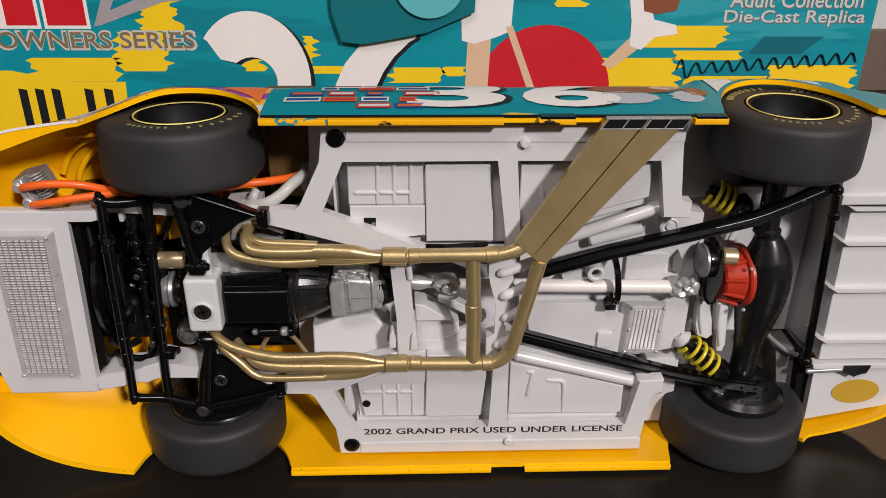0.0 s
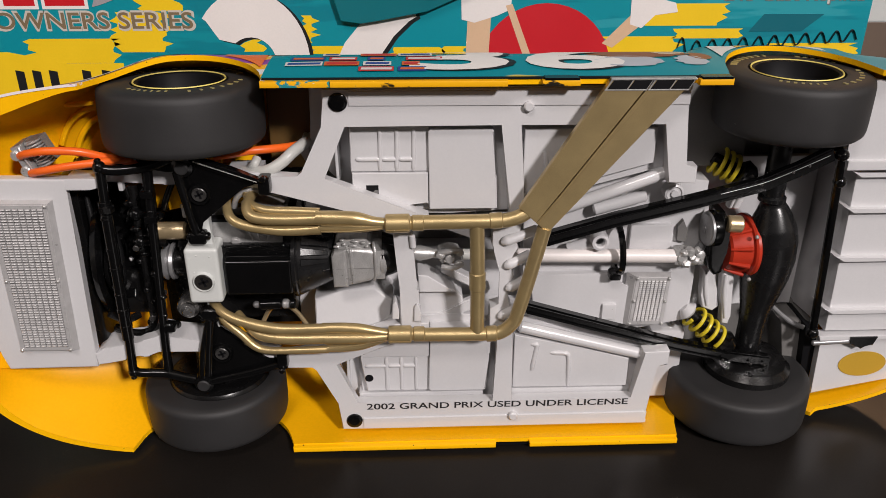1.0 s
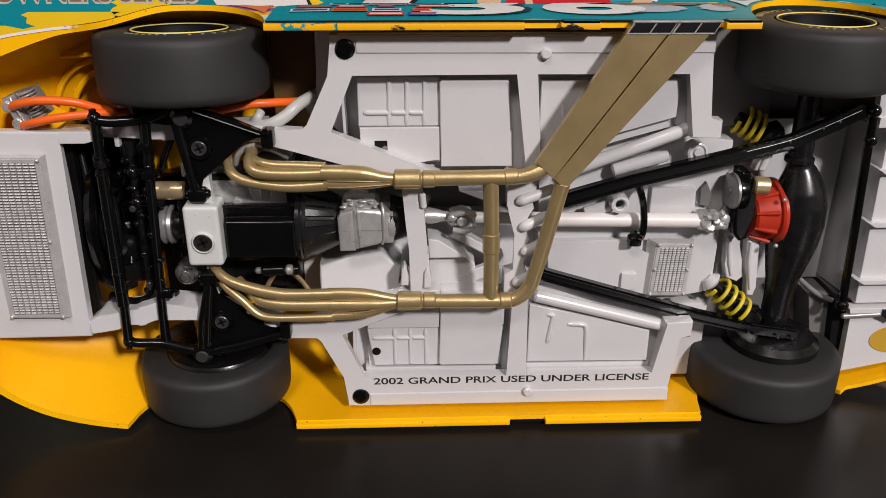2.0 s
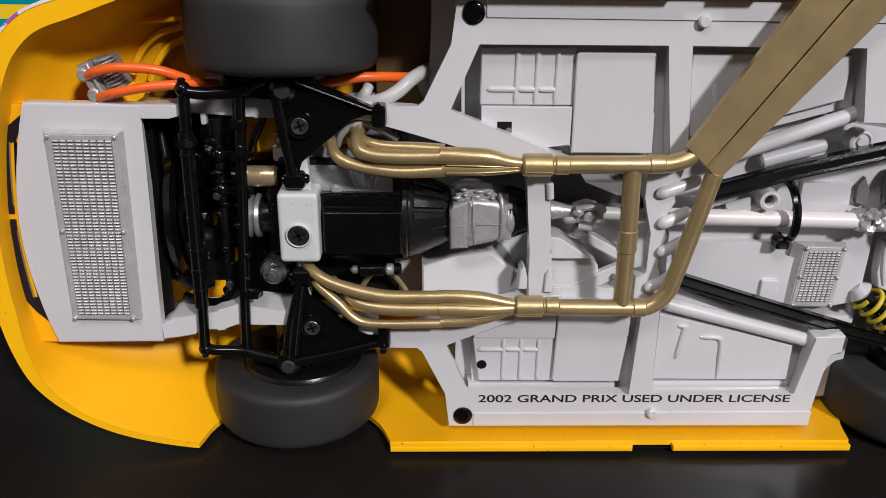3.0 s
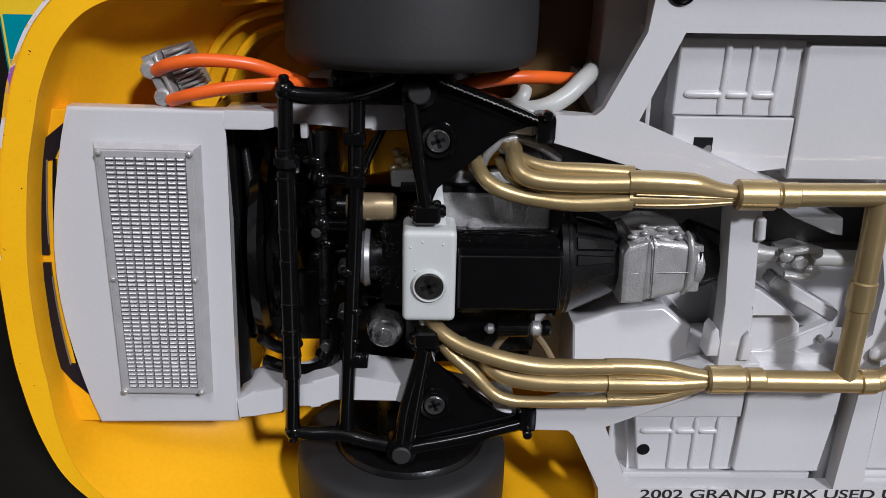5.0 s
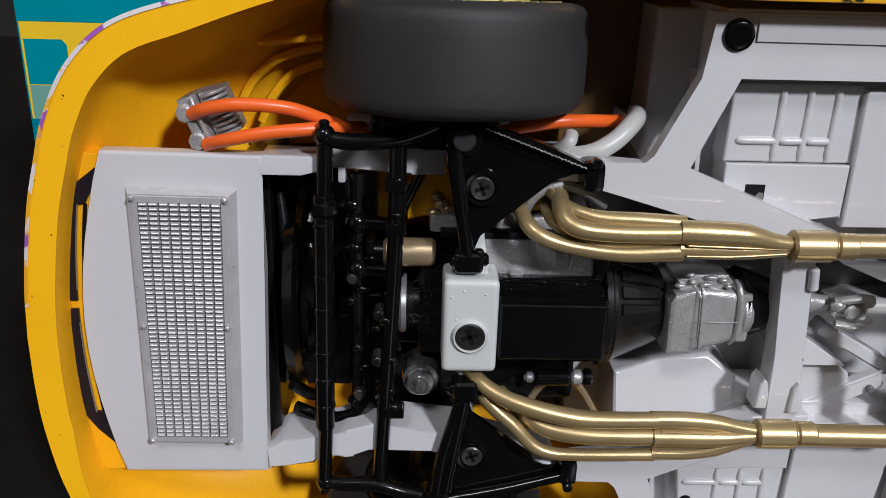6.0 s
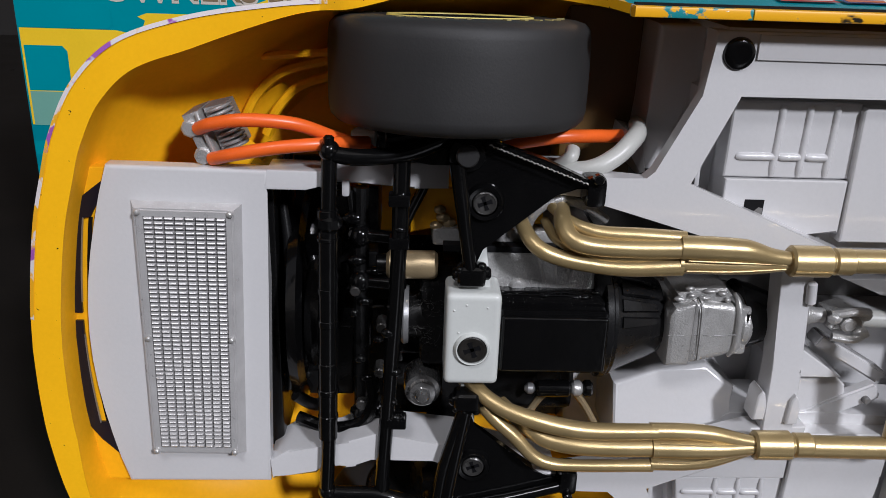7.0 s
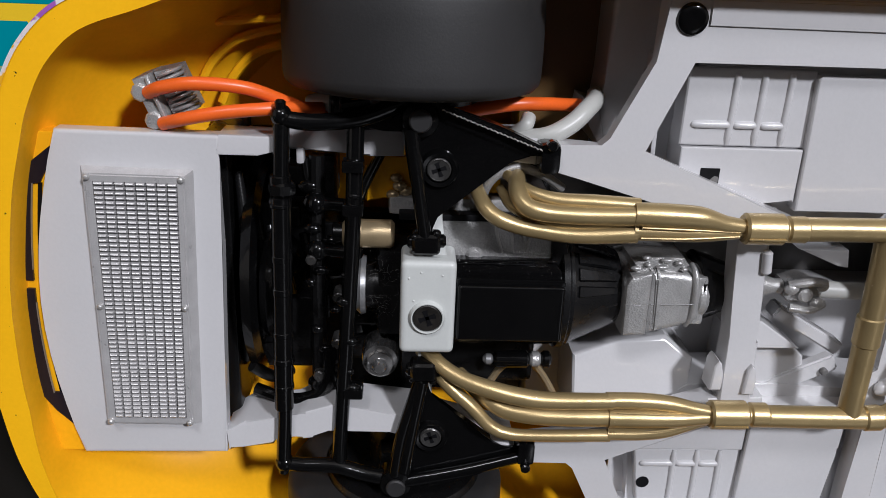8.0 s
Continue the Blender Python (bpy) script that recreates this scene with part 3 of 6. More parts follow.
def body_shell():
    line = body_outline()
    n = len(line)
    steps = [0, 0.02, 0.1, 0.2, 0.3, 0.4, 0.5, 0.6, 0.7, 0.8, 0.9, 1.0]
    outer, inner, rim = bmesh.new(), bmesh.new(), bmesh.new()
    go, gi = [], []
    for x, z, nx, nz in line:
        low = lip_at(x, z)
        nose = max(0.0, min(1.0, (-70 - x) / 18.0))
        nose = nose * nose * (3 - 2 * nose)
        slope = inward(x)
        top = 28.0 - 14.0 * max(0.0, (-58 - x) / 46.0)
        ro, ri = [], []
        for s in steps:
            y = low + (top - low) * s
            b = bulge(y, x) * (1 - slope) - slope * 0.5 * (y + 3)
            ro.append((x + nx * b, y, z + nz * b))
            fillet = 8.0 * math.sqrt(inward(x)) * max(0.0, (s - 0.5) / 0.5) ** 2
            wide = max(0.12, min(1.0, (z - 4.0) / 24.0))
            thick = 1.0 + fillet + nose * wide * (2.3 * max(0.0, 1 - (y + 3) / 5.0))
            ri.append((x + nx * (b - thick), y if s else y, z + nz * (b - thick)))
        go.append(ro)
        gi.append(ri)
    fender = bmesh.new()
    for bm, g, want in ((outer, go, 1), (fender, go, -1), (inner, gi, 0)):
        vs = [[bm.verts.new(p) for p in row] for row in g]
        for i in range(n):
            a, b = vs[i], vs[(i + 1) % n]
            if want and (line[i][0] > -41.5) != (want > 0):
                continue
            for k in range(len(steps) - 1):
                bm.faces.new((a[k], b[k], b[k + 1], a[k + 1]))
    va = [rim.verts.new((p[0][0], p[0][1] - 0.03, p[0][2])) for p in go]
    vb = [rim.verts.new((p[0][0], p[0][1] - 0.03, p[0][2])) for p in gi]
    for i in range(n):
        j = (i + 1) % n
        rim.faces.new((va[i], va[j], vb[j], vb[i]))
    bmesh.ops.delete(outer, geom=[v for v in outer.verts if not v.link_faces], context="VERTS")
    shell = part("body_shell", outer, TEAL, car, "teal and yellow painted body shell")
    bmesh.ops.delete(fender, geom=[v for v in fender.verts if not v.link_faces], context="VERTS")
    part("front_fender_skin", fender, FENDER, shell, "front fenders in patches of yellow, white and purple")
    part("inner_wall", inner, YELLOW, shell, "bare yellow inside of the body shell")
    part("body_edge", rim, YELLOW_LIP, shell, "yellow lip with black paint chips")
    paint = bmesh.new()
    run = [k for k in range(n) if line[k][0] < -71 and line[k][1] > 44]
    for k in run:
        j = (k + 1) % n
        if j not in run:
            continue
        q = []
        for m, off in ((k, 0.02), (j, 0.02), (j, -0.42), (k, -0.42)):
            x, z, nx, nz = line[m]
            y = go[m][0][1]
            q.append(paint.verts.new((go[m][0][0] + nx * off, y - 0.05 - 0.1 * (off < 0), go[m][0][2] + nz * off)))
        paint.faces.new(q)
    part("edge_paint", paint, EDGE_PAINT, shell, "worn edge with white and purple paint layers")
    back = [(x, z, nx, nz) for x, z, nx, nz in line[::4] if x > -37]
    part("deck", prism([(x - nx * 8.2, z - nz * 8.2) for x, z, nx, nz in back], 26.5, 28.5, 0.6), YELLOW, car, "yellow deck seen from inside")
    ahead = [(x, z, nx, nz) for x, z, nx, nz in line[::4] if x <= -34]
    top_half = sorted([p for p in ahead if p[1] >= CZ], key=lambda p: p[0])
    low_half = sorted([p for p in ahead if p[1] < CZ], key=lambda p: -p[0])
    hood = []
    for x, z, nx, nz in (*top_half, *low_half):
        depth = 26.4 - 14.0 * max(0.0, (-57 - x) / 46.0)
        inset = 0.4 - bulge(depth, x) * (1 - inward(x)) + inward(x) * 0.5 * (depth + 3)
        hood.append((x - nx * inset, z - nz * inset))
    part("hood", prism(hood, 26.4, 28.4, 0.0, lean=lambda x, z: -14.0 * max(0.0, (-57 - x) / 46.0)), YELLOW, car, "yellow hood seen from inside")
    cabin = bmesh.new()
    rings = []
    for y, xa, xb, zi in ((28.5, -30, 62, 11), (38, -14, 48, 14), (46, 0, 34, 19), (47.5, 4, 30, 22)):
        rings.append([cabin.verts.new((x, y, z)) for x, z in ((xa, zi), (xb, zi), (xb, flip(zi)), (xa, flip(zi)))])
    for a, b in zip(rings, rings[1:]):
        for k in range(4):
            cabin.faces.new((a[k], a[(k + 1) % 4], b[(k + 1) % 4], b[k]))
    cabin.faces.new(rings[-1])
    part("roof", cabin, TEAL, car, "teal roof")
    # rolled yellow rails along both sills, with tabs
    for zz, runs in ((79.5, ((-40.8, -29.0), (-28.98, 1.3), (7.2, 13.8), (34.4, 40.4))), (1.5, ((-41.0, 1.8), (9.0, 40.8)))):
        for a, b in runs:
            part("sill_rail", prism([(a, zz - 0.6), (b, zz - 0.6), (b, zz + 0.5), (a, zz + 0.5)], -4.3, -2.4, 0.3), FLAKED if zz > 40 and a < -40 else RAIL if zz > 40 else YELLOW_LIP, shell)
            if zz > 40 and b - a < 8:
                part("tab_top", box(a + 0.4, b - 0.2, -4.2, -2.0, zz + 0.42, zz + 0.85, 0.12), BLACK, shell)
        part("sill_seam", box(-40.5, 40.2, -3.2, -2.4, zz + (0.45 if zz > 40 else -0.75), zz + (0.75 if zz > 40 else -0.45)), DARK, shell, smooth=False)


body_shell()


# ---- chassis ----
SIDE = [(-30.9, 77.5), (34.4, 77.6), (35.4, 62.6), (37.8, 62.5), (37.9, 59.1), (32.5, 59.3), (31.1, 71.0), (4.2, 71.1), (6.4, 52.2), (3.1, 52.2), (1.2, 71.1), (-27.4, 71.0), (-31.7, 60.7), (-12.2, 53.0), (-12.2, 51.2), (-19.2, 51.5), (-38.5, 57.8), (-43.0, 58.4), (-43.0, 61.6), (-36.2, 61.1), (-35.2, 62.0), (-31.1, 70.6)]


SIDE_LOW = [p if p not in ((4.2, 71.1), (6.4, 52.2), (3.1, 52.2), (1.2, 71.1)) else {4.2: (4.9, 71.1), 6.4: (5.0, 52.2), 3.1: (1.5, 52.2), 1.2: (1.5, 71.1)}[p[0]] for p in SIDE]


def floor_detail(up):
    """The recessed pressed-steel floor behind one side frame."""
    f = (lambda z: z) if up else flip
    edge = 0.0 if up else -1.3
    pan = [(-26.0 + edge, f(77.3)), (35.2, f(77.3)), (35.6, f(62)), (33, f(61.0)), (20, f(57.4)), (8, f(52.6)), (-8, f(51.8)), (-20, f(52)), (-26.0, f(55.4)), (-26.0 + edge, f(61.4)), (-25.4 + edge, f(66)), (-25.0 + edge, f(71))]
    floor = part("floor_panel", prism(pan, 4.4, 13.0, 0.15), PANEL, car, "recessed grey floor pressing")
    part("valley", prism([(-32.6, f(60.6)), (-28.8, f(72.0)), (-29.0, f(77)), (-23.0, f(77)), (-23.0, f(54)), (-26.0, f(54)), (-31, f(58.6))], 9.0 if up else 6.5, 13.4, 0.0), PANEL, floor)
    part("valley_fold", prism([(-29.8, f(70.6)), (-29.2, f(70.8)), (-28.9, f(58.6)), (-29.5, f(59.0))], 4.0, 9.2, 0.2), PANEL, floor)
    # pressed plates: stepped face beside a plain one, with a tongue under the exhaust
    part("raised_panel", prism([(-26.7, f(61.0)), (-12.1, f(61.0)), (-12.1, f(69.8)), (-26.7 if up else -25.4, f(69.8))], 2.9, 6.3, 0.4, seg=3), PANEL, floor)
    part("raised_panel", prism([(-12.0, f(53.6)), (0.9 if up else 0.8, f(53.6)), (0.6, f(60.2)), (0.0, f(60.8)), (-0.1, f(69.0)), (-0.4, f(69.4)), (-11.9, f(69.4)), (-12.3, f(69.0))], 2.0, 6.3, 0.35, seg=3), PANEL, floor)
    part("raised_panel", prism([(-26.5, f(60.9)), (-12.2, f(60.9)), (-12.2, f(54.6)), (-18, f(54.4)), (-20, f(53)), (-26.4, f(56))], 2.45, 6.3, 0.3, seg=3), PANEL, floor)
    part("raised_panel", prism([(5.6, f(56)), (20, f(59.6)), (30.2, f(62.4)), (30.3, f(69.4)), (5.6, f(69.2))], 2.5, 6.3, 0.3, seg=3), PANEL, floor)
    part("panel_step", prism([(-27.2, f(70.6)), (-0.5, f(70.6)), (-0.5, f(72.4)), (-27.2, f(72.4))], 3.4, 6.3, 0.3), PANEL, floor)
    part("panel_step", prism([(5.6, f(70.0)), (31, f(70.0)), (31, f(72.4)), (5.6, f(72.4))], 3.2, 6.3, 0.3), PANEL, floor)
    # ladder of pressed ribs
    def rib(points, r):
        """A low, wide pressing with rounded flanks on the floor plate."""
        part("rib", tube([(x, y + 0.12, f(z)) for x, y, z in points], [r * 0.7, *[r] * (len(points) - 2), r * 0.7], 14, 4), PANEL, floor)

    zr = 63.5 if up else 63.3
    for x in (-21.1, -18.0, -14.9):
        rib([(x, 2.85, 69.4), (x, 2.8, 68.9), (x, 2.8, 66), (x - 0.05, 2.8, 63.9), (x - 0.1, 2.8, 62.2), (x - 0.1, 2.9, 61.2)], 0.42)
    for xa, xb in ((-25.4, -21.3), (-20.7, -18.2), (-17.6, -15.1)):
        rib([(xa, 2.9, zr), (xa + 0.4, 2.8, zr), (xb - 0.3, 2.8, zr), (xb, 2.85, zr)], 0.46)
    rib([(9.2, 2.5, 58.4), (9.8, 2.4, 58.4), (10.4, 2.35, 58.5), (10.3, 2.35, 59.4), (9.7, 2.35, 63.6), (9.5, 2.5, 64.8)], 0.48)
    rib([(13.4, 2.5, 60.6), (14.4, 2.4, 60.6), (16.4, 2.35, 60.7), (17.2, 2.35, 61.6), (17.4, 2.35, 65), (17.5, 2.45, 69)], 0.48)


def chassis():
    for up in (True, False):
        poly = SIDE if up else flipped(SIDE_LOW)
        frame_side = part("side_frame", prism(poly, 0.0, 2.8, 0.3, seg=3), GREY, car, "grey painted sill frame with diagonal braces")
        f = (lambda z: z) if up else flip
        part("sill_cap", prism([(-26.3, f(74.6)), (34.6, f(74.4)), (34.5, f(77.2)), (-26.3, f(77.2))], -0.3, 0.02, 0.12), GREY, frame_side)
        part("pin", cyl((5.6, -1.1, f(74.4)), (5.6, 0.3, f(74.4)), 0.95, bev=0.25), GREY, frame_side)
        part("plug", lathe([(0, -0.42), (0.9, -0.5), (1.3, -0.5), (1.62, -0.3), (1.78, 0.1), (1.8, 0.4), (0, 0.4)], (-28.2, 0.0, f(75.2)), (0, 1, 0), 32), BLACK, frame_side, "gloss black round plug")
        # edges of the frame opening, going down to the floor
        part("sill_wall", box(-29.4, 34.9, 0.5, 14, f(77.4) - 0.4, f(77.4) + 0.4), GREY, frame_side)
        floor_detail(up)
        # horn that carries the front frame rail
        rail = [(-78.2, 61.4), (-71.9, 61.3), (-72.1, 59.6), (-74, 59.1), (-78.6, 59.1)] if up else [(-79.2, 20.9), (-77.4, 21.8), (-73.6, 21.9), (-73.0, 23.2), (-70.6, 23.4), (-70.0, 22.7), (-68.6, 22.9), (-66.8, 24.3), (-59, 24.2), (-52, 21.6), (-43.2, 19.1), (-43.2, 22.2), (-52, 24.6), (-56, 26.2), (-63.8, 27.1), (-66, 27.8), (-69.6, 26.7), (-71, 25.9), (-77, 25.3), (-79.4, 23.7)]
        part("front_rail", prism(rail, -0.1, 4.5 if up else 6.5, 0.3), GREY, car)
    part("front_rail", prism([(-72.4, 61.3), (-58.0, 61.4), (-58.0, 58.3), (-62, 58.2), (-64, 58.8), (-72.4, 58.9)], 4.4, 5.8, 0.3), GREY, car)
    part("rail_lug", box(-70.4, -69.5, 4.0, 5.6, 57.2, 59.2, 0.3), GREY, car)
    part("rail_lug", cyl((-69.6, 5.6, 57.6), (-69.2, 6.0, 54.2), 0.55, bev=0.2), SATIN, car)
    part("front_rail", prism([(-49.6, 61.6), (-43.2, 61.7), (-43.2, 58.6), (-49.0, 59.2)], 1.2, 8.0, 0.3), GREY, car)
    slot = part("slot", box(-23.9, -21.6, 2.38, 2.6, 56.7, 58.5, 0.05), DARK, car, "small square slot")
    part("slot_floor", prism([(-23.0, 56.8), (-21.7, 56.8), (-21.7, 57.5), (-22.2, 57.6)], 2.36, 2.5), SHADE, slot)
    part("drain_hole", prism([(-24.9 + 0.9 * math.cos(k * math.tau / 12), 14.4 + 0.9 * math.sin(k * math.tau / 12)) for k in range(12)], 2.85, 3.1), DARK, car, "round drain hole")
    part("gearbox_crossmember", prism([(-18.0, 27.5), (-13.8, 27.5), (-14.3, 37.4), (-14.9, 38.4), (-15.4, 53), (-19.4, 53), (-18.5, 43.0), (-18.0, 38.0)], -0.2, 3.0, 0.35, seg=3), GREY, car)
    part("crossmember_step", prism([(-14.4, 38.6), (-12.4, 38.4), (-6.9, 34.6), (-14.2, 34.6)], 3.6, 9.0, 0.35, seg=3), GREY, car)
    for x, z in ((-18.9, 33.2), (-14.6, 32.6)):
        ear = prism([(x - 0.75, z - 2.2), (x + 0.7, z - 2.2), (x + 0.75, z - 0.2), (x + 0.35, z + 1.5), (x - 0.1, z + 1.9), (x - 0.55, z + 1.2)], -0.9, 2.0, 0.4, seg=3)
        part("crossmember_ear", ear, GREY, car)
    part("crossmember_ear", cyl((-15.2, -0.4, 46.6), (-15.5, -0.4, 49.6), 0.62, bev=0.3, seg=16), GREY, car)
    mid = [(0.0, 52.4), (6.0, 52.4), (5.0, 49), (4.4, 47.6), (5.2, 46), (3.8, 44.5), (3.4, 42), (4.6, 40), (3.4, 37.6), (3.2, 35), (4.2, 33.4), (3.0, 31.5), (3.4, 29.0), (5.4, 28.4), (0.0, 28.4), (0.0, 33.0), (1.9, 33.6), (1.9, 40.8), (0.6, 45.6), (0.0, 46.5)]
    part("seat_crossmember", prism(mid, 0.02, 3.2, 0.25), GREY, car)
    for xa, za, xb, zb in ((2.3, 47.8, 8.4, 49.6), (2.9, 42.6, 7.4, 44.2), (3.4, 37.6, 7.8, 39.2), (2.0, 31.2, 6.2, 32.8)):
        part("frame_stub", tube([(xa, 0.0, za), (xa + 0.6, -0.35, za + 0.2), (xb - 0.8, 0.6, zb - 0.2), (xb, 1.4, zb)], [0.7, 1.05, 1.0, 0.8], 12, 4), GREY, car)
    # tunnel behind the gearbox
    # Deep tunnel shade is put into this floor's dark colour.
    part("tunnel_floor", box(-40, 36, 21, 23, 38.5, 63, 0), SHADE, car, "underside of the cabin floor, darkened for deep shade")
    part("tunnel_step", box(-40, 36, 14.5, 23, 18, 38.5, 0.6), PANEL, car)
    part("tunnel_block", prism([(-35.6, 32.2), (-29.4, 33.8), (-23.4, 34.7), (-19.6, 31.8), (-20.2, 28.8), (-20.6, 24), (-35.4, 23)], 4.8, 18, 0.7, seg=3, lean=lambda x, z: 0.30 * (z - 29)), PANEL, car)
    part("tunnel_block", prism([(-14.2, 34.4), (-7.2, 34.4), (-5.2, 32.6), (-5.0, 30.4), (-6.6, 26.4), (-14.4, 26.4)], 5.0, 21, 0.5, seg=3, lean=lambda x, z: 0.1 * (z - 30)), PANEL, car)
    part("tunnel_block", prism([(-8.4, 47.4), (-2.0, 47.4), (-1.6, 45.0), (-3.0, 45.2)], 5.8, 21, 0.4), PANEL, car)
    part("tunnel_brace", beam([(-12.6, 4.6, 26.7), (-1.0, 4.6, 32.2)], 2.4, 1.8, 0.3), GREY, car)
    part("tunnel_brace", beam([(-9.4, 6.4, 38.5), (0.2, 6.4, 33.0)], 1.8, 3.0, 0.25), GREY, car)
    part("bolt_head", cyl((-2.6, 3.9, 31.0), (-2.6, 5, 31.0), 0.5, bev=0.15), SHADE, car)


chassis()


def radiator_panel():
    left = [(-95.6 - 3.3 * math.sin(math.pi * k / 12) - 1.4 * k / 12, 61.5 - 41.1 * k / 12) for k in range(13)]
    poly = [*left, (-79.4, 20.6), (-79.0, 34), (-78.5, 48), (-78.6, 58.9), (-78.0, 59.6), (-78.0, 61.3)]
    panel = part("radiator_panel", prism(poly, -0.05, 2.0, 0.45, seg=4), GREY, car, "flat grey panel carrying the radiator grille")
    grille(panel, [(-92.5, 57.0), (-81.8, 56.9), (-83.1, 25.5), (-93.1, 25.6)], [(-93.2, 57.6), (-81.0, 57.4), (-82.2, 25.0), (-93.8, 25.1)], [(-91.6, 56.15), (-82.55, 56.1), (-83.75, 26.3), (-92.25, 26.3)], 8, 54, -1.35, 0.02, "silver radiator grille with rows of small louvres")
    # slots of the nose duct between the panel and the bumper
    blue = ink_mat("dark_blue_black", (0.006, 0.006, 0.015))

    def edge(z):
        return -97.0 - 2.0 * math.sin(math.pi * max(0.0, min(1.0, (z - 20.4) / 40.8))) - 1.2 * (61.2 - z) / 40.8 + 0.75

    for z0, z1, tip in ((43.4, 55.2, (-96.5, 59.4)), (42.4, 28.6, (-98.1, 24.0))):
        zs = list(np.linspace(z0, z1, 9))
        outer = [(edge(z) - 3.3, z) for z in zs]
        inside = [(edge(z) - 1.6, z) for z in zs]
        slot = part("duct_slot", prism([*outer, (edge(z1) - 1.6, z1 + (tip[1] - z1) * 0.55), tip, (tip[0] + 0.7, tip[1]), (edge(z1) - 0.7, z1), *inside[::-1]], 0.55, 3.0, 0.08), blue, car, "dark air duct slot")
        part("duct_lip", beam([(x + 0.1, 0.35, z) for x, z in inside[1:]], 0.10, 0.3, 0.0), STEEL, slot)
        # Dark strip puts the shade along the panel edge into colour.
        part("duct_gap", beam([(edge(z) - 0.75, 0.75, z) for z in zs], 0.42, 0.4, 0.0), DARK, slot)
    lid = [(-102.2 - 1.8 * math.sin(math.pi * (z - 20) / 41), z) for z in np.linspace(20, 61, 13)]
    part("nose_floor", prism([*lid, (-80, 61), (-80, 20)], 0.9, 3.4, 0.3), YELLOW, car, "yellow floor of the nose")


def grille(parent, face, base, mesh, cols, rows, y, y_base, label):
    """A framed louvre grille: face, base and mesh are outlines of (x, z) from the upper left round; the frame slopes from face to base."""
    g = bmesh.new()
    rings = [[g.verts.new((x, d, z)) for x, z in ring] for ring, d in ((mesh, y + 0.5), (mesh, y + 0.02), (face, y), (base, y_base))]
    for a, b in zip(rings, rings[1:]):
        for k in range(4):
            g.faces.new((a[k], a[(k + 1) % 4], b[(k + 1) % 4], b[k]))
    g.faces.new(rings[0])
    g.faces.new(rings[-1][::-1])
    bmesh.ops.bevel(g, geom=[e for e in g.edges if all(v in rings[2] for v in e.verts)], offset=0.16, segments=2, affect="EDGES")
    plate = part("grille_frame", g, LOUVRE, parent, label)
    # Backing darkened so the shade between louvres is in its colour.
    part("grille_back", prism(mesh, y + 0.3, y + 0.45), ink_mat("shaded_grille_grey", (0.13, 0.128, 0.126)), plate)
    tl, tr, br, bl = mesh

    def at(u, v):
        return tuple((1 - v) * ((1 - u) * a + u * b) + v * ((1 - u) * d + u * c) for a, b, c, d in zip(tl, tr, br, bl))

    louvre = bmesh.new()
    for i in range(cols):
        for j in range(rows):
            u0, u1 = (i + 0.06) / cols, (i + 0.94) / cols
            v0, v1 = (j + 0.04) / rows, (j + 0.74) / rows
            cut = (u1 - u0) * 0.10
            rows_of = [(v0, 0.3, 0.0), (v0, 0.08, cut * 0.3), (v0 + (v1 - v0) * 0.24, -0.10, cut * 0.7), (v0 + (v1 - v0) * 0.48, -0.17, cut), (v0 + (v1 - v0) * 0.72, -0.12, cut), (v1, 0.08, cut * 0.6), (v1, 0.3, 0.0)]
            rings = [[louvre.verts.new((at(u, v)[0], y + d, at(u, v)[1])) for u in (u0 + c, u1 - c)] for v, d, c in rows_of]
            for p, q in zip(rings, rings[1:]):
                louvre.faces.new((p[0], p[1], q[1], q[0]))
            for k in (0, 1):
                louvre.faces.new([r[k] for r in rings])
    tagged(part("louvres", louvre, LOUVRE, plate, "rows of tiny silver louvres", smooth=False), kind="stuff")
    for k in range(4):
        x, z = [(a * 0.62 + b * 0.38) for a, b in zip(face[k], mesh[k])]
        part("rivet", ball((x, y - 0.1, z), 0.4, seg=10), SILVER, plate)
    for a, b in ((0, 3), (1, 2)):
        x, z = [0.25 * (p + q + r + t) for p, q, r, t in zip(face[a], face[b], mesh[a], mesh[b])]
        part("rivet", ball((x, y - 0.1, z), 0.38, seg=10), SILVER, plate)


radiator_panel()


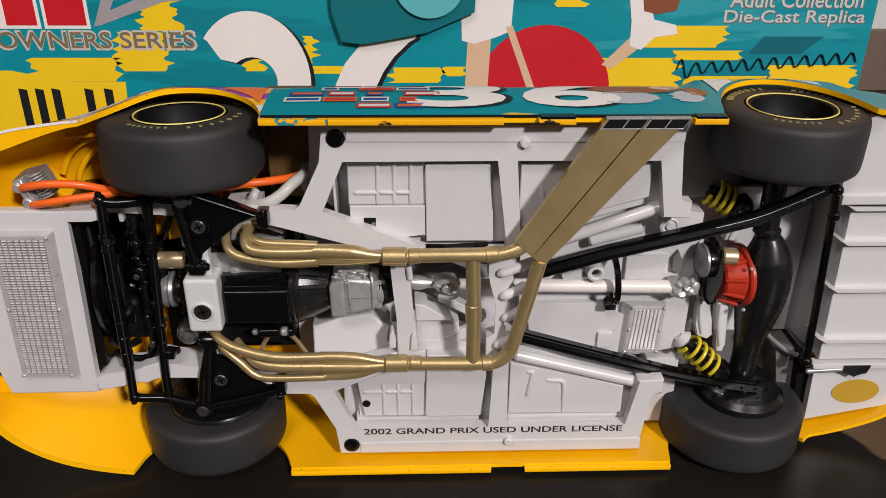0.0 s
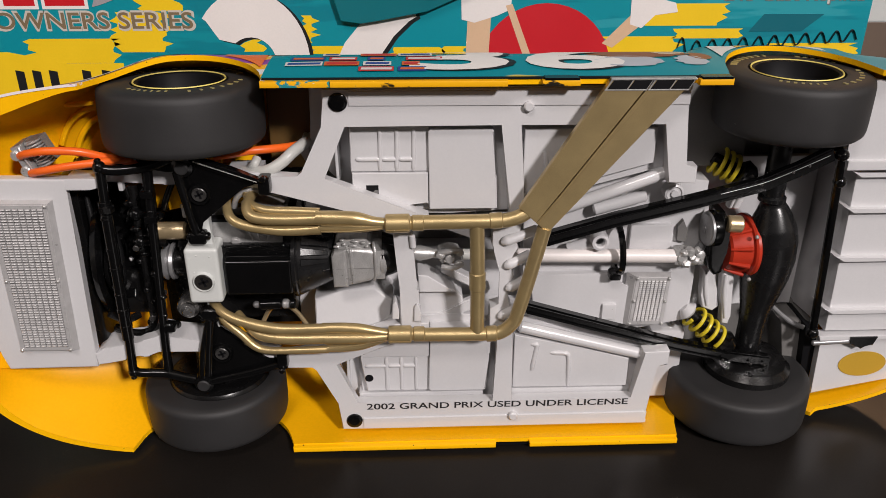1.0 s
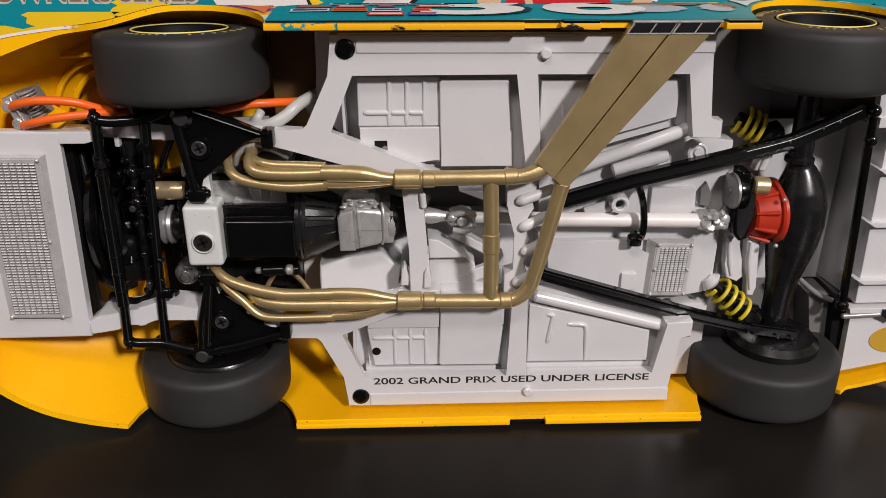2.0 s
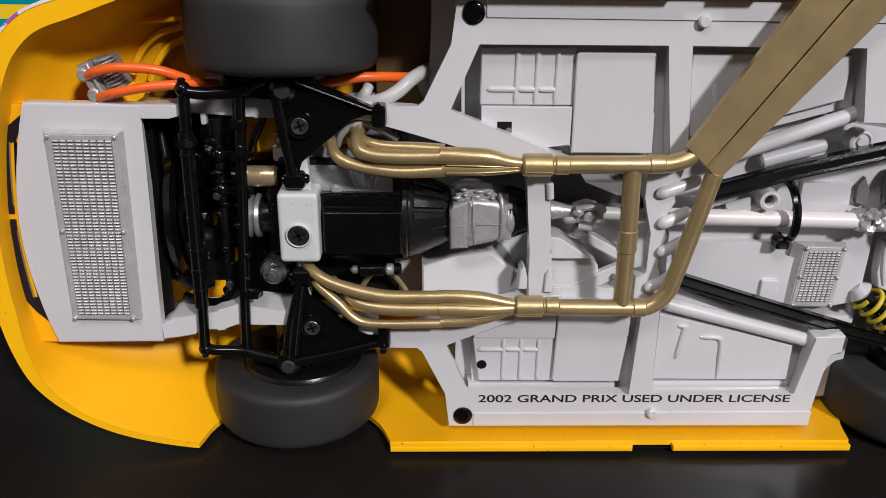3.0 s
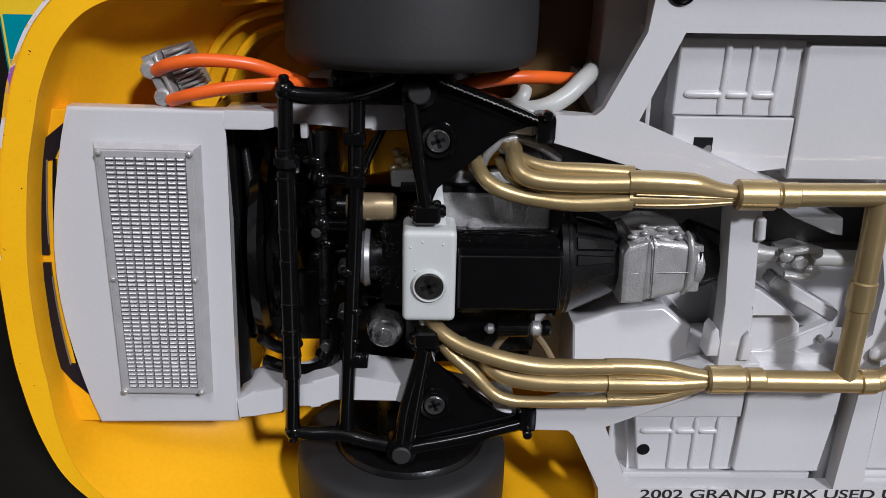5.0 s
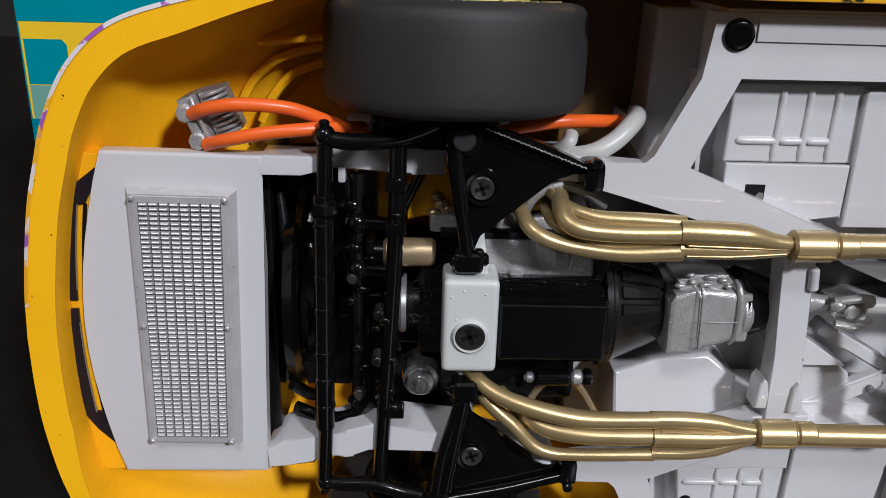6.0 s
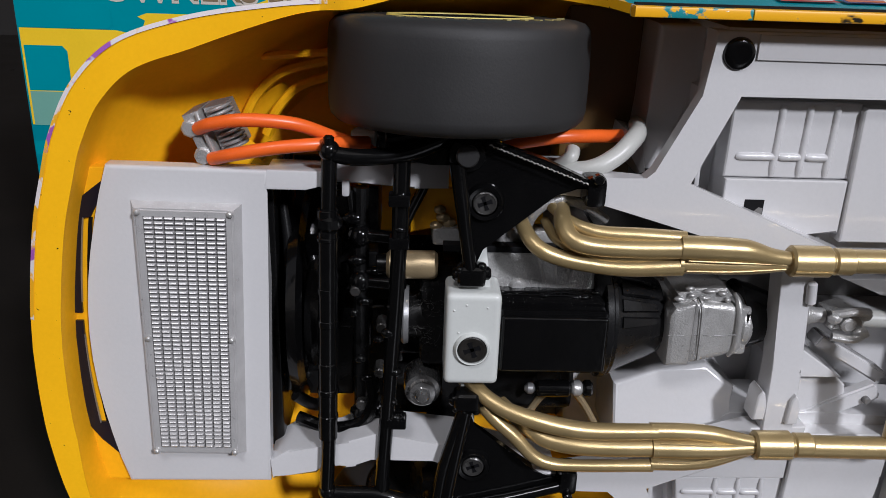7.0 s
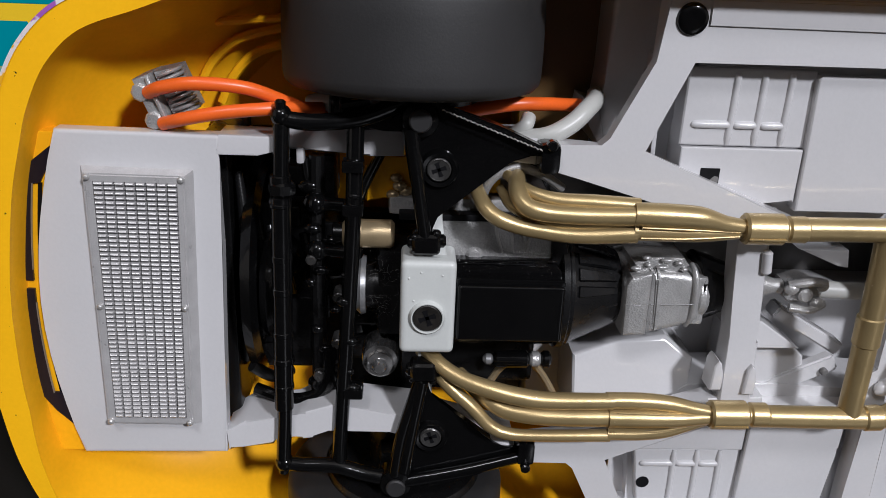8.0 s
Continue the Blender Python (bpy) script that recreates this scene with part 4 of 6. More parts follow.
# ---- wheels ----
def wheel(x, y, z0, z1, r, out, lean=0.0):
    """A slick racing tyre on a black rim; its axis is upright, leaning back by lean degrees, out is +1 when the outer face looks up."""
    w = part("wheel", bmesh_tyre(x, y, z0, z1, r, out), RUBBER, car, "black racing slick with yellow sidewall print")
    zo = z1 if out > 0 else z0
    s = -out
    rim = lathe([(8.3, 0.6 * s), (7.9, 0.1 * s), (7.4, 0.3 * s), (7.1, 2.6 * s), (6.2, 4.0 * s), (3.0, 3.7 * s), (2.4, 2.8 * s), (0, 2.6 * s)], (x, y, zo), (0, 0, 1), 40)
    rm = part("rim", rim, DARK, w, "black dished rim")
    part("rim_line", lathe([(8.3, 0.12 * s), (8.2, -0.06 * s), (8.0, 0.02 * s), (7.94, 0.4 * s)], (x, y, zo), (0, 0, 1), 48), ink_mat("pale_yellow_ink", (0.72, 0.60, 0.16)), w)
    for k in range(5):
        a = k * math.tau / 5 + 0.4
        c = (x + 4.6 * math.cos(a), y + 4.6 * math.sin(a), zo + 3.8 * s)
        part("wheel_nut", cyl(c, (c[0], c[1], c[2] - 0.9 * s), 0.42, bev=0.15, seg=8), PEWTER, rm)
    # sidewall print as plain yellow dashes
    dash = bmesh.new()
    jitter = random.Random(int(abs(x) * 10 + z0))
    for a0, a1, count, rad, tall in ((0.5, 1.15, 6, 11.2, 0.62), (1.75, 2.75, 8, 11.2, 0.62), (4.05, 4.75, 7, 10.6, 0.34), (5.1, 6.2, 7, 11.2, 0.42)):
        for k in range(count):
            a = a0 + (a1 - a0) * k / (count - 1)
            c, t = Vector((math.cos(a), math.sin(a), 0)) * tall, Vector((-math.sin(a), math.cos(a), 0)) * tall * jitter.uniform(0.55, 1.0)
            m = Vector((x, y, zo + 0.02 * out)) + c / tall * rad
            dz = Vector((0, 0, 0.05 * out))
            q = [m + c * i + t * j * 0.8 for i, j in ((-1, -1), (1, -1), (1, 1), (-1, 1))]
            vs = [dash.verts.new(v + dz) for v in q]
            ws = [dash.verts.new(v - dz * 4) for v in q]
            dash.faces.new(vs)
            for i in range(4):
                dash.faces.new((vs[i], ws[i], ws[(i + 1) % 4], vs[(i + 1) % 4]))
    part("sidewall_print", dash, ink_mat("dull_yellow_ink", (0.30, 0.255, 0.10)), w, "yellow dashes of sidewall print", smooth=False)
    foot = Matrix.Translation(Vector((x, y - 7.0, z1)) * MM)
    turn = foot @ Matrix.Rotation(math.radians(-lean), 4, "X") @ foot.inverted()
    for ob in (w, *w.children_recursive):
        ob.data.transform(turn)
    return w


def bmesh_tyre(x, y, z0, z1, r, out):
    zo, zi = (z1, z0) if out > 0 else (z0, z1)
    d = zo - zi
    prof = [(6.0, 0.06), (7.4, 0.03), (9.5, 0.0), (r - 1.9, 0.012), (r - 0.75, 0.04), (r - 0.2, 0.09), (r - 0.02, 0.16), (r + 0.04, 0.3), (r + 0.05, 0.5), (r + 0.04, 0.7), (r - 0.02, 0.84), (r - 0.2, 0.915), (r - 0.75, 0.965), (r - 1.9, 0.992), (9.5, 1.0), (8.7, 0.985), (8.5, 0.9), (7.4, 0.86)]
    return lathe([(a, t * d) for a, t in prof], (x, y, zi), (0, 0, 1), 64)


wheel(-57.3, 8.0, 66.1, 77.9, 14.7, 1, 3.4)
wheel(56.8, 8.0, 67.2, 78.6, 14.0, 1)
wheel(-58.3, 8.0, 2.6, 13.4, 14.8, -1)
wheel(56.8, 8.0, 1.2, 12.0, 15.3, -1)


# ---- exhaust ----
def exhaust():
    # cast headers: (points, radius along the run), running together towards the collector
    top_outer = [
        ([(-50.6, 5.0, 58.0), (-50.3, 3.0, 57.0), (-49.9, 1.2, 56.0), (-49.5, -0.6, 55.3), (-48.9, -2.0, 54.5), (-47.8, -2.8, 53.7), (-46.0, -3.0, 53.0), (-43.2, -3.1, 52.4), (-38.5, -3.3, 52.0), (-32.2, -3.5, 52.4)], [0.74, 0.78, 0.82, 0.86, 0.9, 0.92, 0.92, 0.94, 1.0, 1.08]),
        ([(-44.7, 4.0, 57.0), (-45.1, 2.0, 57.2), (-45.4, -0.2, 57.0), (-45.5, -2.2, 56.5), (-45.1, -3.4, 55.7), (-44.0, -4.0, 55.1), (-41.4, -4.1, 54.7), (-37.0, -4.1, 54.6), (-32.2, -4.1, 54.7)], [0.8, 0.9, 0.98, 1.04, 1.06, 1.04, 1.02, 1.05, 1.12]),
    ]
    top_inner = [
        ([(-46.4, 1.6, 57.4), (-45.0, -1.2, 56.8), (-43.4, -2.6, 56.3), (-41.0, -3.0, 55.9), (-37.0, -3.2, 55.8), (-32.2, -3.4, 55.6)], [0.6, 0.7, 0.8, 0.86, 0.9, 0.9]),
        ([(-47.0, 2.0, 55.6), (-45.8, -1.0, 54.4), (-42.6, -2.8, 53.6), (-38.4, -3.0, 53.3), (-32.2, -3.0, 53.4)], [0.5, 0.66, 0.75, 0.8, 0.85]),
    ]
    low_outer = [
        ([(-56.0, 2.6, 36.0), (-54.4, 0.2, 35.0), (-52.9, -1.6, 34.2), (-50.6, -2.7, 33.2), (-47.2, -3.3, 32.2), (-43.6, -3.6, 31.4), (-40.0, -3.7, 31.0), (-32.4, -3.8, 31.1)], [0.95, 0.95, 0.96, 1.0, 1.08, 1.12, 1.08, 1.0]),
        ([(-50.6, 2.4, 31.2), (-48.9, 0.2, 30.4), (-47.2, -1.8, 29.9), (-45.2, -2.9, 29.2), (-42.0, -3.5, 28.9), (-37.6, -3.7, 28.8), (-32.2, -3.8, 28.9)], [0.8, 0.95, 1.05, 1.12, 1.18, 1.18, 1.15]),
    ]
    low_inner = [
        ([(-55.4, 2.5, 34.2), (-53.4, -0.4, 32.8), (-51.8, -1.8, 31.4), (-49.2, -2.6, 29.3), (-47.0, -3.0, 27.0), (-44.8, -3.2, 26.0), (-41.1, -3.3, 25.8), (-32.2, -3.4, 26.0)], [0.84, 0.84, 0.84, 0.84, 0.84, 0.8, 0.74, 0.78]),
        ([(-48.6, 2.0, 29.2), (-46, 0.2, 28.4), (-41, -1.4, 27.6), (-32.4, -1.8, 27.4)], 0.7),
    ]
    top_lobes = [([(-32.9, -4.0, 54.85), (-29.5, -4.1, 54.8), (-25.6, -4.1, 54.6), (-22.6, -3.9, 53.9), (-19.8, -3.7, 53.5)], [1.32, 1.38, 1.32, 1.0, 0.85]), ([(-32.6, -3.4, 52.7), (-29.0, -3.5, 52.75), (-25.0, -3.6, 52.75), (-22.0, -3.6, 52.9), (-19.8, -3.6, 53.1)], [1.1, 1.14, 1.08, 0.9, 0.8])]
    low_lobes = [([(-33.2, -3.7, 31.15), (-29.0, -3.7, 31.1), (-25.6, -3.7, 30.8), (-22.4, -3.7, 30.1), (-19.8, -3.7, 29.6)], [1.02, 1.05, 1.02, 0.9, 0.8]), ([(-32.8, -4.0, 28.95), (-28.5, -4.1, 29.0), (-24.5, -4.1, 29.0), (-19.8, -3.8, 29.1)], [1.22, 1.25, 1.15, 0.85]), ([(-32.5, -3.4, 26.3), (-28.6, -3.5, 26.4), (-25.4, -3.6, 26.9), (-22.2, -3.6, 28.0), (-20.0, -3.6, 28.7)], [0.8, 0.85, 0.85, 0.75, 0.6])]
    for runs, lobes, zc, seams in ((top_outer + top_inner, top_lobes, 53.35, ((53.55, 53.2), (52.35, 52.7))), (low_outer + low_inner, low_lobes, 29.3, ((30.1, 29.6), (27.4, 28.6)))):
        head = None
        for line, r in runs:
            bm = tube(line, r, 16, 7)
            if head is None:
                head = part("exhaust_header", bm, GOLD, car, "gold painted exhaust header of bundled tubes")
            else:
                part("header_tube", bm, GOLD, head)
        for line, r in lobes:
            part("collector_tube", tube(line, r, 20, 6), GOLD, head)
        for za, zb in seams:
            part("bundle_crease", tube([(-32.0, -4.75, za), (-27.0, -4.85, za * 0.8 + zb * 0.2), (-21.0, -4.5, zb)], [0.12, 0.16, 0.1], 8, 5), GOLD, head)
        part("flange", cyl((-20.4, -3.6, zc), (-15.75, -3.6, zc), 1.78, bev=0.28, seg=28), GOLD, head)
        part("flange_seam", box(-20.2, -15.9, -5.36, -5.0, zc - 0.82, zc - 0.62, 0.06), GOLD, head)
        part("flange_step", cyl((-15.8, -3.6, zc), (-15.5, -3.6, zc), 1.3, bev=0.05, seg=24), GOLD, head)
        part("clamp", cyl((-15.55, -3.55, zc), (-13.1, -3.55, zc), 1.52, bev=0.28, seg=28), GOLD, head)
    part("header_arch", tube([(-48.9, 2.4, 54.4), (-48.4, 2.0, 56.0), (-47.3, 1.8, 57.3), (-45.2, 1.8, 58.2), (-42.2, 2.0, 57.3), (-39.6, 3.2, 55.4)], 0.55, 12, 6), DULL, car, "dull metal header tube behind the frame")
    up = part("exhaust_pipe", tube([(-14, -3.5, 53.4), (-2, -3.5, 53.5), (2.0, -3.5, 53.65), (4.4, -3.4, 54.3), (6.0, -3.1, 55.2)], 1.38, 20, 5), GOLD, car, "gold exhaust pipe with clamps")
    part("clamp", cyl((-1.2, -3.5, 53.55), (1.4, -3.5, 53.65), 1.52, bev=0.25, seg=24), GOLD, up)
    low = part("exhaust_pipe", tube([(-14, -3.5, 29.1), (-2, -3.5, 29.0), (1.5, -3.5, 29.2), (4.0, -3.5, 31.2), (5.4, -3.5, 35.0), (9.3, -3.6, 52.2)], 1.38, 20, 7), GOLD, car, "gold exhaust pipe with a bend")
    part("clamp", cyl((-1.2, -3.5, 29.0), (1.2, -3.5, 29.1), 1.6, bev=0.3, seg=24), GOLD, low)
    bal = part("balance_pipe", tube([(-3.4, -3.3, 53.4), (-3.0, -3.3, 42), (-2.8, -3.3, 29.2)], 1.4, 20, 4), GOLD, car, "gold cross pipe joining both exhausts")
    part("sleeve", cyl((-3.05, -3.3, 42.8), (-2.95, -3.3, 39.0), 1.58, bev=0.18, seg=24), GOLD, bal)
    # twin flat tail ducts running to the sill
    part("duct_seam", beam([(7.6, -4.66, 53.2), (26.3, -4.66, 78.2)], 0.42, 0.5, 0.16), GOLD, up)
    for poly in ([(4.2, 56.4), (7.5, 53.4), (26.2, 80.2), (19.0, 80.2)], [(7.65, 53.25), (9.7, 51.3), (33.5, 80.2), (26.45, 80.2)]):
        duct = part("tail_duct", prism(poly, -4.6, -3.3, 0.3, seg=3), GOLD, car, "flat gold tail duct with an open end")
        x1, x0 = poly[2][0], poly[3][0]
        w = (x1 - x0) / 2
        for k in range(2):
            a = x0 + w * k + 0.35
            part("duct_opening", prism([(a - 1.0, 78.5), (a - 1.3 + w, 78.5), (a - 0.4 + w, 80.0), (a, 80.0)], -4.75, -4.55, 0.04), DARK, duct)
        for k in range(3):
            a = x0 + w * k - (0.1 if k == 2 else -0.1)
            part("duct_divider", beam([(a - 1.1, -4.78, 78.3), (a, -4.78, 80.2)], 0.22, 0.4, 0.06), SILVER, duct)
        part("duct_lip", beam([(x0 - 0.2, -4.9, 80.25), (x1 + 0.2, -4.9, 80.25)], 0.35, 1.2, 0.1), SILVER, duct, "bare metal duct lip")
        part("duct_lip", beam([(x0 - 1.2, -4.78, 78.35), (x1 - 1.0, -4.78, 78.35)], 0.25, 0.4, 0.08), SILVER, duct)


exhaust()


# ---- engine and gearbox ----
def engine():
    block = part("engine_block", box(-56, -38.4, 4.5, 20, 34, 51.5, 0.8), SATIN, car, "black engine block with a bare cast side")
    part("block_side", prism([(-54.6, 51.3), (-39.6, 51.1), (-38.6, 50.1), (-38.2, 46.4), (-53.6, 46.5)], 2.8, 6, 0.35), DULL, block)
    part("rear_flange", prism([(-40.4, 50.0), (-38.7, 49.8), (-38.0, 46.4), (-37.8, 43.0), (-38.2, 41.0), (-40.0, 41.0)], 2.2, 6, 0.3), BELL, block)
    for pts in ([(-47.2, 51.2), (-46.9, 49.6), (-46.2, 47.4)], [(-45.4, 50.6), (-45.1, 49.4), (-44.9, 47.4)], [(-43.5, 50.9), (-43.6, 50.0), (-43.7, 49.0)], [(-41.4, 51.0), (-42.4, 50.5), (-42.9, 49.4), (-43.3, 47.6)]):
        part("rib", tube([(x, 2.7, z) for x, z in pts], 0.2, 8, 5), SILVER, block)
    part("boss", lathe([(0, -0.7), (0.7, -0.65), (1.1, -0.2), (1.25, 0.6), (0, 0.6)], (-49.4, 3.0, 46.9), (0, 1, 0), 24), DULL, block)
    part("boss", ball((-44.0, 2.7, 50.4), 0.6, seg=12, squash=(1.2, 0.5, 1.0)), DULL, block)
    part("gasket", box(-58.5, -40.5, 2.6, 4.4, 51.2, 52.0, 0.15), DARK, block)
    pan = part("oil_pan", box(-51.6, -38.6, -0.3, 7, 37.0, 45.2, 0.6), BLACK, car, "gloss black oil pan with dust along its rail")
    part("pan_face", box(-51.4, -38.8, -0.95, 1.0, 37.3, 44.5, 0.42, seg=4), BLACK, pan)
    part("pan_rail", prism([(-52.2, 46.9), (-39.8, 46.7), (-38.6, 45.2), (-38.6, 44.2), (-52.2, 44.2)], 1.0, 4, 0.4), BLACK, pan)
    shake = random.Random(5)
    for k in range(15):
        x, r, z = -51.6 + k * 0.82 + shake.uniform(-0.3, 0.3), shake.uniform(0.16, 0.34), 46.7 + shake.uniform(-0.35, 0.35)
        part("bolt", ball((x, 0.95, z), r, seg=8, squash=(shake.uniform(1.0, 2.0), 0.7, shake.uniform(0.6, 1.0))), BLACK, pan)
    for z in (46.95, 46.55):
        part("pan_seam", tube([(-52.0, 0.95, z), (-47, 0.9, z + 0.1), (-42.5, 0.95, z)], 0.12, 8, 3), BLACK, pan)
    part("front_cover", box(-61, -52, 3.5, 14, 35.5, 47, 1.0), SATIN, car, "dull black timing cover")
    bell = part("bell_housing", lathe([(0, 0), (7.6, 0), (7.7, 1.2), (7.0, 2.4), (5.4, 6.2), (4.7, 7.6), (0, 7.6)], (-38.7, 7.2, 41.4), (1, 0, 0), 36), BELL, car, "satin black bell housing with long flutes")
    for turn, wide in ((-66, 1.5), (-49, 1.7), (-33, 1.7), (-17, 1.5)):
        u, w = -math.cos(math.radians(turn)), -math.sin(math.radians(turn))
        run = [(-36.9, 7.25), (-35.4, 6.75), (-33.6, 6.1), (-31.9, 5.2)]
        slab = bmesh.new()
        side = Vector((0, -w, u))
        rings = []
        for k, (x, r) in enumerate(run):
            c, out, half = Vector((x, 7.2 + u * r, 41.4 + w * r)), Vector((0, u, w)), wide / 2 * (1.0 - 0.16 * k)
            rings.append([slab.verts.new(q) for q in (c + side * half, c + side * half * 0.8 + out * 0.4, c - side * half * 0.8 + out * 0.4, c - side * half)])
        for a, b in zip(rings, rings[1:]):
            for k in range(3):
                slab.faces.new((a[k], a[k + 1], b[k + 1], b[k]))
        slab.faces.new(rings[0][::-1])
        slab.faces.new(rings[-1])
        part("flute", slab, BELL, bell)
    part("rim_bead", lathe([(7.5, -0.3), (7.95, -0.1), (8.0, 0.6), (7.6, 0.9), (7.2, 0.9)], (-38.7, 7.2, 41.4), (1, 0, 0), 40), BELL, bell)
    part("seam", tube([(-37.4, -0.1, 40.6), (-35.2, 0.85, 40.8), (-31.6, 2.3, 41.0)], 0.12, 8, 4), BELL, bell)
    gear = part("gearbox", prism([(-28.3, 46.0), (-23.6, 45.6), (-21.4, 44.6), (-21.4, 39.4), (-24.0, 38.4), (-28.3, 37.6)], 0.9, 12, 1.1, seg=4, lean=lambda x, z: 0.10 * (x + 28.0)), SILVER, car, "silver cast gearbox with ribs and a bolted cover")
    part("front_case", prism([(-31.2, 44.2), (-30.6, 45.3), (-28.1, 45.9), (-28.0, 37.5), (-31.0, 37.4)], 0.8, 11, 0.8, seg=4), SILVER, gear)
    part("case_core", box(-30.5, -20.8, 1.9, 11, 38.6, 45.0, 0.5), SILVER, gear)
    part("rib", beam([(-27.5, 2.4, 46.5), (-27.5, 1.0, 46.0), (-27.35, 0.6, 44.8), (-27.15, 0.6, 41.0), (-27.0, 0.8, 38.2)], 0.6, 1.2, 0.22), SILVER, gear)
    part("rib", tube([(-23.0, 2.8, 46.4), (-22.8, 1.8, 45.8), (-22.6, 1.3, 44.4), (-22.5, 1.2, 42.0), (-22.6, 1.3, 40.0), (-23.0, 1.8, 38.6)], [0.3, 0.38, 0.4, 0.4, 0.36, 0.3], 14, 5), SILVER, gear)
    part("rear_ring", lathe([(0, 0), (3.1, 0), (3.45, 0.25), (3.5, 0.9), (3.2, 1.3), (2.7, 1.9), (0, 1.9)], (-21.9, 4.8, 42.0), (1, 0, 0), 32), SILVER, gear)
    for xa, xb, z in ((-31.1, -28.3, 41.6), (-27.9, -22.4, 41.75)):
        part("rib", tube([(xa, 0.95, z), ((xa + xb) / 2, 0.8, z + 0.05), (xb, 0.95, z + 0.1)], 0.05, 8, 4), STEEL, gear)
    part("gearbox_cover", prism([(-30.2, 46.6), (-28.4, 47.4), (-24.2, 47.4), (-23.4, 46.4), (-24.4, 45.6), (-30.0, 45.2)], 2.0, 8, 0.5, seg=3), SILVER, gear)
    for x, z, a in ((-30.0, 46.1, 1.5), (-28.6, 46.6, 1.0), (-28.9, 47.5, 1.2), (-26.9, 46.3, 1.7), (-26.4, 47.2, 1.7), (-24.9, 46.9, 1.2), (-24.2, 46.1, 0.9)):
        part("boss", ball((x, 1.75, z), 0.5, seg=12, squash=(a, 0.8, 0.62)), SILVER, gear)
    part("tail_housing", lathe([(0, 0), (4.6, 0), (4.0, 2), (2.6, 5.4), (0, 5.4)], (-21.4, 6.0, 42.2), (1, 0, 0), 24), BLACK, car, "black gearbox tail")
    yoke = part("front_yoke", lathe([(0, 0), (1.5, 0), (1.6, 1.6), (1.3, 3.0), (1.0, 4.0), (1.0, 5.0), (0, 5.0)], (-15.4, 5.0, 43.0), (1, 0, -0.05), 16), SILVER, car, "silver universal joint")
    part("joint", prism([(-10.2, 43.6), (-8.0, 44.3), (-6.2, 43.8), (-5.4, 41.8), (-6.8, 40.8), (-9.4, 40.9), (-10.4, 41.8)], 3.8, 7.0, 0.8), SILVER, yoke)
    part("joint_fork", tube([(-10.2, 3.4, 43.6), (-7.6, 2.9, 44.3), (-5.6, 3.4, 43.9)], 0.6, 10, 4), SILVER, yoke)
    part("joint_fork", tube([(-9.6, 3.4, 40.6), (-7.2, 2.9, 40.5), (-5.4, 3.2, 41.3)], 0.55, 10, 4), SILVER, yoke)
    part("joint_cap", cyl((-8.0, 2.6, 42.4), (-8.0, 4, 42.4), 0.95, bev=0.3), SILVER, yoke)
    for x, z, r in ((-9.8, 43.2, 0.8), (-6.2, 41.2, 0.9), (-6.0, 43.6, 0.7)):
        part("joint_lug", ball((x, 3.2, z), r, seg=10, squash=(1.2, 0.8, 1.0)), SILVER, yoke)
    bracket = part("engine_mount", box(-58.15, -51.8, -2.9, 3.0, 36.6, 48.2, 0.85, seg=6), WHITE, car, "white engine mount plate with a screw")
    for x, z in ((-57.2, 46.2), (-53.4, 46.6), (-55.8, 46.9), (-56.6, 43.4)):
        part("paint_nib", ball((x, -2.9, z), 0.14, seg=8), WHITE, bracket)
    screw(-55.0, -2.9, 41.4, 1.72, bracket, "dark cross-head screw", WHITE)
    part("mount_strap", prism([(-56.9, 47.6), (-55.6, 48.9), (-55.2, 50.4), (-55.2, 53.4), (-54.6, 54.6), (-53.6, 54.4), (-53.4, 49.2), (-52.6, 47.6)], -0.8, 1.2, 0.3, lean=lambda x, z: 0.35 * max(0.0, z - 47.6)), WHITE, bracket)
    part("mount_strap", prism([(-56.0, 37.0), (-55.6, 30.2), (-55.2, 29.0), (-54.0, 29.4), (-54.0, 37.0)], 0.2, 1.8, 0.2), WHITE, bracket)
    alt = part("alternator", cyl((-65.2, 4.8, 48.6), (-59.0, 4.8, 48.6), 1.75, bev=0.4, seg=24), BRASS, car, "gold cylinder of the alternator")
    part("alternator_end", cyl((-66.4, 4.8, 48.6), (-65.0, 4.8, 48.6), 1.3), SATIN, alt)
    part("crank_pulley", lathe([(0, 0), (3.6, 0), (3.8, 0.4), (3.2, 1.0), (3.8, 1.6), (3.6, 2.2), (0, 2.2)], (-64.6, 6.5, 41.2), (1, 0, 0), 28), STEEL, car, "steel crank pulley")
    part("pulley_nose", cyl((-62.6, 6.5, 41.2), (-58, 6.5, 41.2), 3.0), SATIN, car)
    part("oil_filter", cyl((-46.2, 3.2, 32.7), (-41.8, 3.2, 32.8), 1.1, bev=0.3), BLACK, car, "black oil filter with a chrome band")
    part("filter_band", cyl((-41.7, 3.2, 32.8), (-40.3, 3.2, 32.8), 1.0, bev=0.3), SILVER, car)
    part("filter_nose", cyl((-47.6, 3.2, 32.7), (-46.2, 3.2, 32.7), 0.7, bev=0.4), STEEL, car)
    part("filter_plug", cyl((-40.2, 3.2, 32.8), (-39.0, 3.2, 32.8), 1.1, bev=0.3), BLACK, car)
    part("water_pump_cap", lathe([(0, -2.2), (0.6, -2.1), (1.0, -1.5), (1.0, -1.1), (1.6, -1.0), (1.7, -0.2), (2.2, -0.1), (2.4, 0.8), (2.4, 4.0), (0, 4.0)], (-60.5, 3.0, 32.3), (0, 1, 0), 28), CHROME, car, "stepped dark chrome cap")
